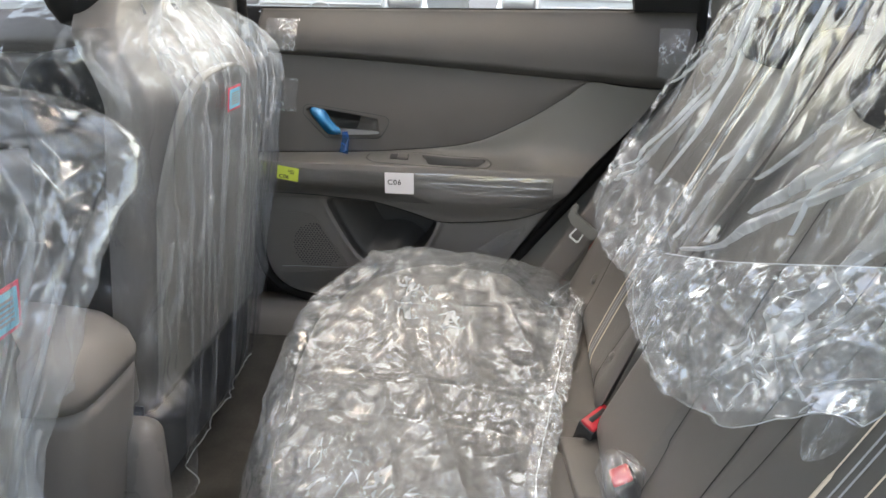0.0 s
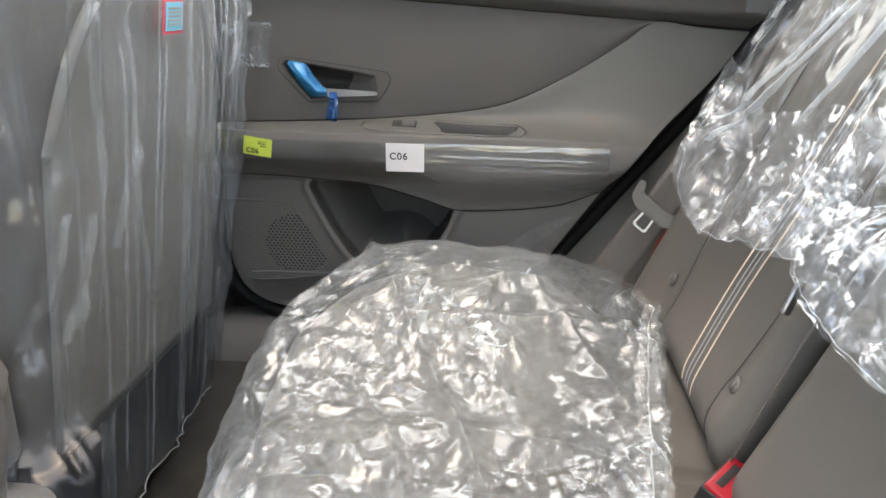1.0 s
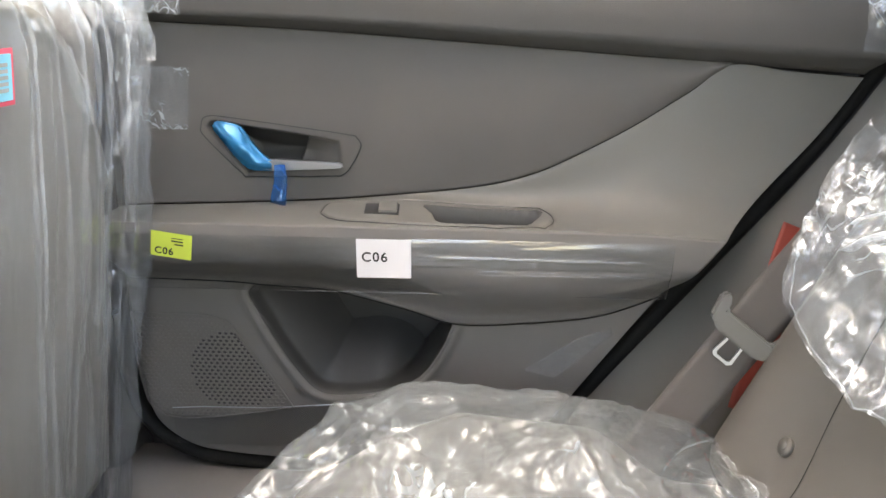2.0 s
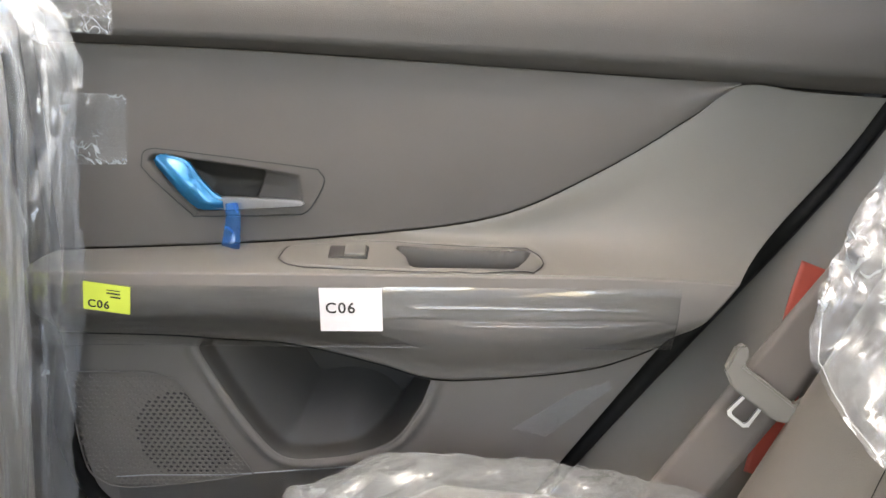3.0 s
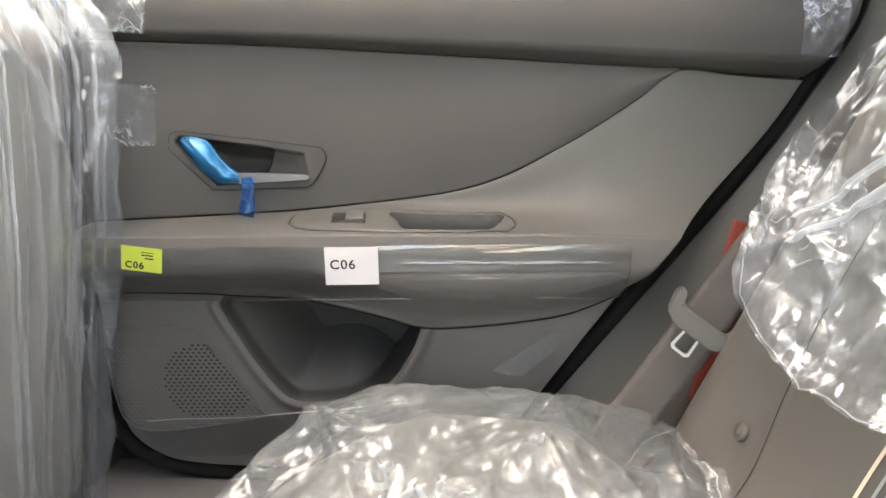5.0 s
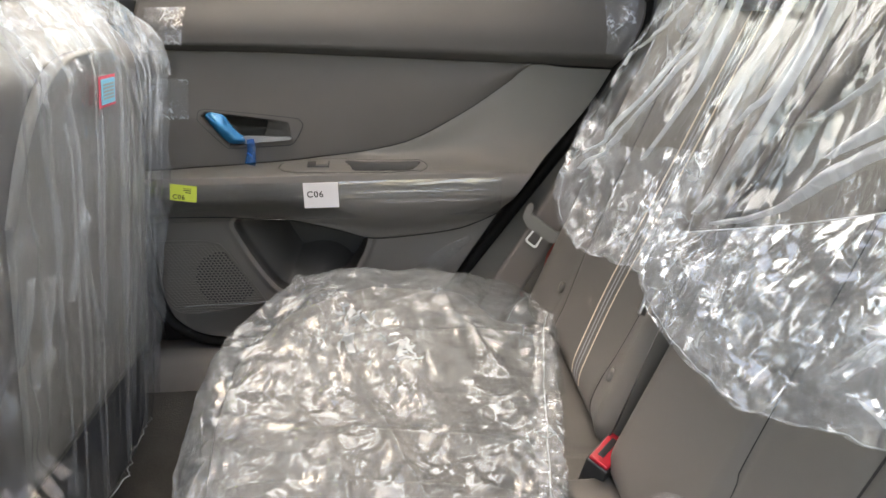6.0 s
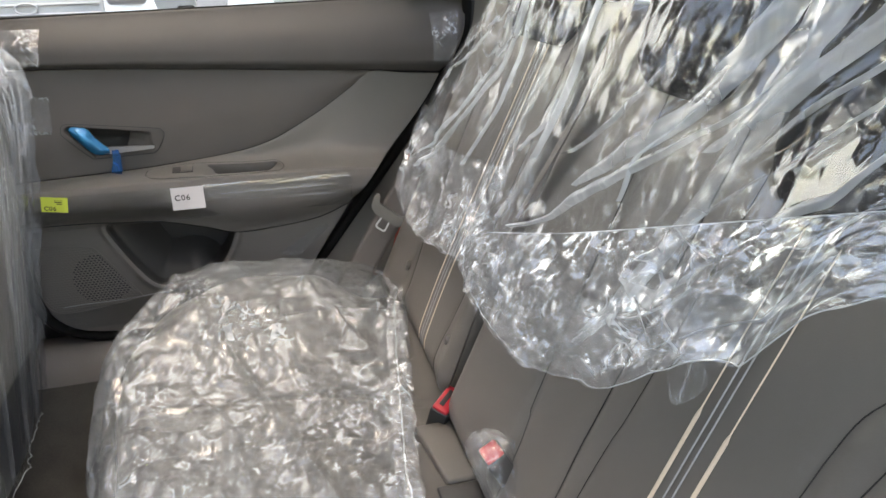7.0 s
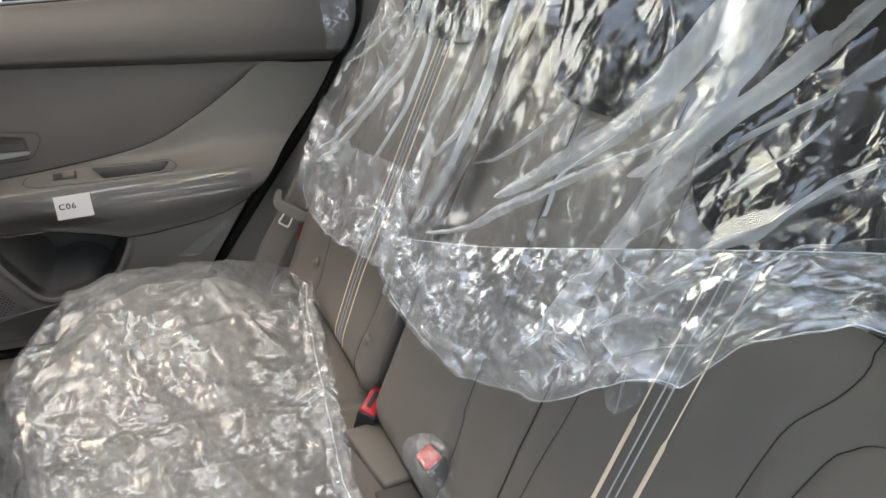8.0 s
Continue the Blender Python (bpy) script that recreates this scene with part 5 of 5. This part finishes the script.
def sleeve(yc, x0, seed, label, bottom=0.19, half=0.254, taper=0.0, flare=0.0):
    """A clear cover that hangs over a front seat back in long upright pleats."""
    top = thing("polythene_cover", label, "plastic cover", "front seat covers")
    rnd = random.Random(seed)
    n, m = 520, 330
    path = spline([(-0.14, -half), (-0.09, -half - 0.004), (-0.04, -half), (0.006, -half + 0.03), (0.014, -0.12), (0.016, 0.0), (0.014, 0.14), (0.016, half - 0.03), (0.006, half + 0.002), (-0.05, half + 0.006), (-0.11, half)], n)
    s = np.linspace(0, 1, n)[None]
    zz = np.linspace(0, 1, m)[:, None]
    z = bottom + (0.915 - bottom) * zz + 0 * s
    z = z + 0.02 * (1 - zz) * wave(s * 12, 0 * s, seed)
    arc = s * 0.78 + 0 * z
    out = 0.004 * wave(arc * 9, z * 2, seed + 1) + 0.0
    for k in range(28):
        c, tilt, wd = rnd.uniform(0.02, 0.77), rnd.uniform(-0.06, 0.06), rnd.uniform(0.0025, 0.006)
        z0, ln = rnd.uniform(0.2, 0.75), rnd.uniform(0.15, 0.5)
        line = c + tilt * (z - 0.5) + 0.006 * wave(z * 6, 0 * z + k, seed)
        fade = smooth01((z - (z0 - ln)) / 0.12) * smooth01((z0 + ln - z) / 0.12)
        out = out + rnd.uniform(0.005, 0.012) * np.exp(-np.abs(arc - line) / wd) * fade
    high = smooth01((z - 0.66) / 0.14)
    edge = np.exp(-(((arc - 0.69) / 0.06) ** 2)) + np.exp(-(((arc - 0.08) / 0.13) ** 2))
    rough = np.clip(high * 0.7 + edge * 0.9, 0, 1.2)
    out = out + rough * (0.0110 * facets(m, n, 0.75, 0.78, 0.055, seed + 3, 1.8, 1.4) + 0.0050 * facets(m, n, 0.75, 0.78, 0.022, seed + 4, 1.6, 0.9) + 0.0022 * facets(m, n, 0.75, 0.78, 0.010, seed + 6, 1.5, 2.0)) + 0.0004 * facets(m, n, 0.75, 0.78, 0.04, seed + 5, 3.5, 1.57)
    close = smooth01((z - 0.835) / 0.08) ** 1.2
    roll = smooth01((z - 0.77) / 0.13)
    puff = 0.010 * np.exp(-(((arc - 0.69) / 0.06) ** 2)) * smooth01((z - 0.4) / 0.3) * (1 - close) + flare * np.exp(-(((arc - 0.66) / 0.06) ** 2)) * np.exp(-(((z - 0.80) / 0.05) ** 2))
    puff = puff + 0.042 * smooth01((0.30 - s) / 0.06) * smooth01((0.40 - z) / 0.05)
    px, py = path[None, :, 0], path[None, :, 1]
    tx, ty = np.gradient(path[:, 0])[None], np.gradient(path[:, 1])[None]
    ln = np.hypot(tx, ty)
    nx, ny = ty / ln, -tx / ln
    x = x0 + (0.08 + 0.09 * s) * (z - 0.77) + px + nx * (out + puff + 0.006) - 0.065 * roll - 0.03 * close
    y = yc + (py + ny * (out + puff + 0.006)) * (1 - 0.72 * close)
    y = y - taper * np.clip(py, 0, 1) / half * smooth01((0.78 - z) / 0.25)
    P = np.stack([x, y, z], -1)
    loose = (s + 0 * z < 0.34 + 0.03 * wave(z * 9, 0 * z, seed)) | (s + 0 * z > 0.86) | (z > 0.83 + 0.02 * wave(s * 15, 0 * s, seed + 2))
    grown = loose.copy()
    grown[:, 1:] |= loose[:, :-1]
    grown[1:] |= loose[:-1]
    part("film", sheet(P, keep=~loose), CLEAR_SLEEVE, top)
    part("loose_side", sheet(P, keep=grown), CLEAR_SIDE, top, "crumpled loose sides and top of the film")
    part("hem", tube(P[1, ::2], 0.0010, 5, 1, (0, 0, 1)), CLEAR_HEM, top, "rolled lower edge of the film")
    for k in range(11):
        c = 0.30 + 0.50 * (k + rnd.uniform(0.1, 0.9)) / 11
        lo, hi, tilt = rnd.uniform(0.02, 0.45), rnd.uniform(0.55, 0.93), rnd.uniform(-0.025, 0.025)
        if k % 3 == 0:
            lo, hi = 0.02, 0.92
        fold_on(P, [(c - tilt, lo), (c + rnd.uniform(-0.006, 0.006), (lo + hi) / 2), (c + tilt, hi)], rnd.uniform(0.0010, 0.0055), 0.003, (1, 0, 0), top, CLEAR_PLEAT, "pleat", seed=seed + k)
    for k in range(12):
        a, b2 = (rnd.uniform(0.62, 0.92), rnd.uniform(0.45, 0.85)) if k % 2 else (rnd.uniform(0.10, 0.36), rnd.uniform(0.35, 0.88))
        da, db = rnd.uniform(-0.09, 0.09), rnd.uniform(0.06, 0.16)
        fold_on(P, [(min(a, 0.95), b2), (min(a + da * 0.5, 0.95), b2 + db * 0.4), (min(a + da, 0.95), min(b2 + db, 0.97))], rnd.uniform(0.006, 0.014), 0.006, (1, 0, 0), top, CLEAR_PLEAT, "fold", n=30, seed=seed + 40 + k)
    gather = P[-1][(np.arange(n) % 6) == 0].copy()
    part("gathered_top", tube(gather, 0.004, 6, 1, (0, 0, 1)), CLEAR_HEM, top, "bunched film round the headrest posts")
    return top


far_seat, far_bx = front_seat(1.135, -0.515, "grey front passenger seat under a clear cover")
near_seat, near_bx = front_seat(0.335, -0.455, "grey front driver seat under a clear cover")
sleeve(1.135, -0.512, 41, "pleated clear polythene cover on the front passenger seat")
sleeve(0.335, -0.425, 51, "pleated clear polythene cover on the front driver seat", taper=0.11, flare=0.05)


def pocket_tag(bx, y, z, size):
    top = thing("pocket_label", "light blue card label with red border on the seat back cover", "label", "seat labels")
    for w, mat, name, o in ((size, PINK, "border", 0.0), (size * 0.84, SKYBLUE, "card", 0.0012)):
        h = w * (0.72 if name == "border" else 0.70)
        part(name, slab([(-w / 2, -h / 2), (w / 2, -h / 2), (w / 2, h / 2), (-w / 2, h / 2)], lambda a, b, c: (bx(z + b) + 0.032 + o + c, y + a, z + b), 0.0009), mat, top, smooth=False)
    for k in range(5):
        zz = z + size * (0.16 - 0.08 * k)
        part("text_bar", slab([(-size * 0.32, -0.0012), (size * 0.32, -0.0012), (size * 0.32, 0.0012), (-size * 0.32, 0.0012)], lambda a, b, c: (bx(zz + b) + 0.0342 + c, y + a, zz + b), 0.0004), GREYLINE, top, smooth=False)


pocket_tag(far_bx, 1.131, 0.757, 0.050)
pocket_tag(near_bx, 0.482, 0.705, 0.055)

# ---- centre console ----
console = thing("centre_console", "warm grey centre console with closed armrest box", "car console")


def loft(rings):
    return sheet(np.array(rings), closed=True)


def console_ring(z, x_rear, half, sq=3.4, x_front=-1.25):
    th = np.linspace(0, 2 * np.pi, 72, endpoint=False)
    q = (np.abs(np.cos(th)) ** sq + np.abs(np.sin(th)) ** sq) ** (-1 / sq)
    cx, hx = (x_rear + x_front) / 2, (x_rear - x_front) / 2
    return np.stack([cx + hx * q * np.cos(th), 0.80 + half * q * np.sin(th), z + 0 * th], 1)


part("console_body", loft([console_ring(z, xr, h, sq) for z, xr, h, sq in ((0.10, -0.60, 0.085, 8), (0.2, -0.585, 0.086, 8), (0.33, -0.565, 0.088, 8), (0.425, -0.548, 0.090, 7), (0.442, -0.547, 0.089, 7), (0.446, -0.560, 0.080, 6))]), CONSOLE, console)
part("armrest_lid", loft([console_ring(z, xr, h, sq, -0.92) for z, xr, h, sq in ((0.446, -0.556, 0.082, 6), (0.450, -0.545, 0.091, 6), (0.466, -0.541, 0.093, 6), (0.492, -0.548, 0.090, 5.5), (0.513, -0.566, 0.080, 5), (0.527, -0.60, 0.060, 4), (0.531, -0.66, 0.03, 3))]), CONSOLE, console, "padded grey armrest lid")


# ---- labels and tapes on the door ----
def on_plane(c, u, v):
    c, u, v = Vector(c), Vector(u).normalized(), Vector(v).normalized()
    n = u.cross(v).normalized()
    if n.y > 0:
        n = -n
    return lambda a, b, w: c + u * a + v * b + n * w


def lettering(words, size, place, u, v, parent, name="lettering"):
    """Raised flat characters whose lower left corner is at place."""
    cu = bpy.data.curves.new("words", "FONT")
    cu.body, cu.size, cu.extrude, cu.offset, cu.space_character = words, size, 0.0002, 0.00018, 1.15
    tmp = bpy.data.objects.new("words", cu)
    scene.collection.objects.link(tmp)
    me = bpy.data.meshes.new_from_object(tmp.evaluated_get(bpy.context.evaluated_depsgraph_get()))
    bpy.data.objects.remove(tmp)
    u, v = Vector(u).normalized(), Vector(v).normalized()
    m = Matrix((u, v, u.cross(v))).transposed().to_4x4()
    me.transform(Matrix.Translation(place) @ m)
    return part(name, me, INK, parent, smooth=False)


def label(name, text, c, u, v, w, h, mat, tsize, tpos):
    top = thing(name, text, "label")
    to3d = on_plane(c, u, v)
    bm = slab([(-w / 2, -h / 2), (w / 2, -h / 2), (w / 2, h / 2), (-w / 2, h / 2)], to3d, 0.0005)
    part("paper", bm, mat, top, smooth=False)
    lettering("C06", tsize, to3d(*tpos, 0.0007), u, v, top)
    return top, to3d


white_label, _ = label("white_label", "white paper label marked C06 on the armrest side", (-0.2705, 1.3905, 0.5575), (1, 0.0, 0.004), (0, -0.05, 1), 0.056, 0.042, WHITE, 0.0145, (-0.023, -0.003))
yellow_label, y3 = label("yellow_label", "yellow green label marked C06 with small print on the armrest", (-0.489, 1.3905, 0.567), (1, 0, -0.14), (0.14, -0.05, 1), 0.042, 0.027, YELLOW, 0.0105, (-0.017, -0.0105))
for a, b, w, h in ((0.004, 0.008, 0.016, 0.0008), (0.004, 0.005, 0.016, 0.0014), (0.006, 0.0015, 0.013, 0.0014)):
    part("text_bar", slab([(a - w / 2 + (0.004 if w > 0.01 else 0), b - h / 2), (a + w / 2, b - h / 2), (a + w / 2, b + h / 2), (a - w / 2 + (0.004 if w > 0.01 else 0), b + h / 2)], lambda p, q, r: y3(p, q, 0.0006 + r), 0.0002), INK, yellow_label, smooth=False)


def tape(outline, y_of, seed, text, name="clear_tape"):
    """A creased piece of clear tape on the door."""
    xs, zs = [p[0] for p in outline], [p[1] for p in outline]
    u, v = np.meshgrid(np.linspace(0, 1, 40), np.linspace(0, 1, 40))
    a, b, c, d = (np.array(p) for p in outline)
    P = (a * (1 - u[..., None]) + b * u[..., None]) * (1 - v[..., None]) + (d * (1 - u[..., None]) + c * u[..., None]) * v[..., None]
    x, z = P[..., 0], P[..., 1]
    y = y_of(x, z) - 0.0015 - 0.0014 * np.abs(crumple(x, z, 0.022, seed, 5))
    return tagged(shown(name, sheet(np.stack([x, y, z], -1)), TAPE), text, "adhesive tape", "door tapes")


def upper_y(x, z):
    top, low = np.interp(x, [p[0] for p in BELT], [p[1] for p in BELT]), np.interp(x, [p[0] for p in CREASE], [p[1] for p in CREASE])
    v = np.clip((top - z) / (top - low), 0, 1)
    return 1.4855 - 0.046 * np.sin(np.clip(v / 0.72, 0, 1) * np.pi / 2) ** 1.3 + 0.020 * smooth01((v - 0.87) / 0.13)



tape([(0.197, 0.850), (0.252, 0.850), (0.236, 0.764), (0.196, 0.766)], upper_y, 3, "clear tape piece on the upper door trim")
tape([(-0.535, 0.850), (-0.472, 0.850), (-0.476, 0.792), (-0.535, 0.797)], upper_y, 4, "crumpled clear tape at the front of the door")
tape([(-0.540, 0.742), (-0.477, 0.740), (-0.484, 0.676), (-0.540, 0.675)], lambda x, z: 1.4555 + 0 * x, 5, "clear tape piece beside the door handle")
tape([(-0.120, 0.416), (-0.030, 0.479), (-0.023, 0.462), (-0.085, 0.408)], lambda x, z: 1.431 + 0 * x, 6, "loose clear film strip at the lower door panel")
def face_y(z):
    return np.interp(z, [0.48, 0.50, 0.52, 0.55, 0.57, 0.588], [1.425, 1.414, 1.405, 1.3935, 1.3925, 1.3955])


X, T = np.meshgrid(np.linspace(-0.555, 0.022, 300), np.linspace(0, 1, 120))
Z = 0.515 + 0.064 * T
Yf = face_y(Z) - 0.0022 - 0.0008 * np.abs(crumple(X * 0.25, Z, 0.016, 8, 6, angle=1.57, spread=0.25))
for za, zb, xa, amp in ((0.5415, 0.5415, -0.215, 0.0034), (0.5455, 0.5430, -0.20, 0.0016), (0.5595, 0.5575, -0.235, 0.0014), (0.5300, 0.5285, -0.25, 0.0012)):
    line = za + (zb - za) * (X - xa) / 0.24 + 0.0006 * wave(X * 30, 0 * X, int(za * 9000))
    Yf = Yf - amp * np.exp(-np.abs(Z - line) / 0.0009) * smooth01((X - xa) / 0.05) * smooth01((0.03 - X) / 0.05)
arm_film = thing("armrest_film", "stretched clear film over the armrest side", "protective film")
part("film", sheet(np.stack([X, Yf, Z], -1)), ARMFILM, arm_film)
part("lower_edge", tube(np.stack([X[0], Yf[0] - 0.0003, Z[0]], -1)[::3], 0.0004, 5, 1, (0, 1, 0)), ARMFILM, arm_film)
part("rear_edge", tube(np.stack([X[:, -1], Yf[:, -1] - 0.0003, Z[:, -1]], -1)[::3], 0.0004, 5, 1, (0, 1, 0)), ARMFILM, arm_film)


low_film = thing("lower_door_film", "thin clear film along the bottom of the door panel", "protective film")
X, T = np.meshgrid(np.linspace(-0.525, -0.27, 160), np.linspace(0, 1, 40))
edge = np.interp(X, [-0.525, -0.49, -0.41, -0.36, -0.27], [0.354, 0.3565, 0.3575, 0.362, 0.370])
Zf = 0.305 + (edge - 0.305) * T
Yl = 1.4262 + 0.010 * (0.51 - Zf) / 0.22 - 0.0006 * np.abs(crumple(X * 0.4, Zf, 0.02, 9, 5, angle=1.57, spread=0.4))
part("film", sheet(np.stack([X, Yl, Zf], -1)), ARMFILM, low_film)
part("edge", tube(np.stack([X[-1], Yl[-1] - 0.0004, Zf[-1]], -1), 0.0007, 5, 1, (0, 1, 0)), CLEAR_HEM, low_film, "bright film edge")


# ---- outside ----
def parked_car(x, y, turn, paint, text):
    """A tall car seen from its front: body, windscreen, grille with bars and badge, headlights, wheels."""
    top = thing("parked_car", text, "car", "cars outside")
    prof = [(-2.3, 0.35), (-2.34, 0.80), (-2.26, 1.08), (-2.0, 1.18), (-1.2, 1.24), (-0.5, 1.66), (0.1, 1.74), (0.9, 1.72), (1.9, 1.55), (2.2, 1.05), (2.3, 0.6), (2.25, 0.3)]
    line = spline(prof, 60)
    rows = []
    for k, t in enumerate(np.linspace(-1, 1, 15)):
        tuck = 1 - 0.13 * abs(t) ** 4
        rows.append(np.stack([line[:, 0] * (1 - 0.03 * t * t), t * 0.9 * (1 - 0.18 * np.clip((line[:, 1] - 0.9) / 0.5, 0, 1)), 0.3 + (line[:, 1] - 0.3) * tuck], 1))
    part("body", sheet(hemmed(np.array(rows), (0, 0, -1), 0.1)), paint, top)
    part("windscreen", slab([(-0.62, -1.13), (0.62, -1.13), (0.52, -0.58), (-0.52, -0.58)], lambda a, b, c: (b, a, 1.29 + (b + 1.13) * 0.62 + c), 0.02), DARK, top, smooth=False)
    grille = part("grille", box(-2.37, -2.30, -0.52, 0.52, 0.74, 1.04, 0.02), STEELBODY, top)
    for k in range(4):
        part("bar", box(-2.385, -2.36, -0.5, 0.5, 0.775 + 0.07 * k, 0.795 + 0.07 * k, 0.004), METAL, grille)
    part("badge", tube([(-2.395, 0.075 * math.cos(k * math.pi / 12), 0.90 + 0.038 * math.sin(k * math.pi / 12)) for k in range(25)], 0.008, 6, 1, (1, 0, 0)), METAL, grille)
    for s in (-1, 1):
        part("headlight", box(-2.33, -2.15, s * 0.68 - 0.14, s * 0.68 + 0.14, 0.90, 1.02, 0.03), METAL, top)
        for wx in (-1.4, 1.35):
            part("wheel", tube([(wx, s * 0.74, 0.32), (wx, s * 0.92, 0.32)], 0.32, 28, 1, (0, 0, 1)), RUBBER, top)
    top.matrix_basis = pose(x, y, -0.32, 0, 0, turn)
    return top


parked_car(-1.70, 8.70, 90, PAINT, "white tall car with barred grille parked outside")
parked_car(0.55, 8.85, 91, PAINT, "white tall car parked outside")
parked_car(2.85, 8.8, 90, STEELBODY, "grey tall car parked outside")
parked_car(-4.0, 8.75, 89, PAINT, "white tall car parked outside")
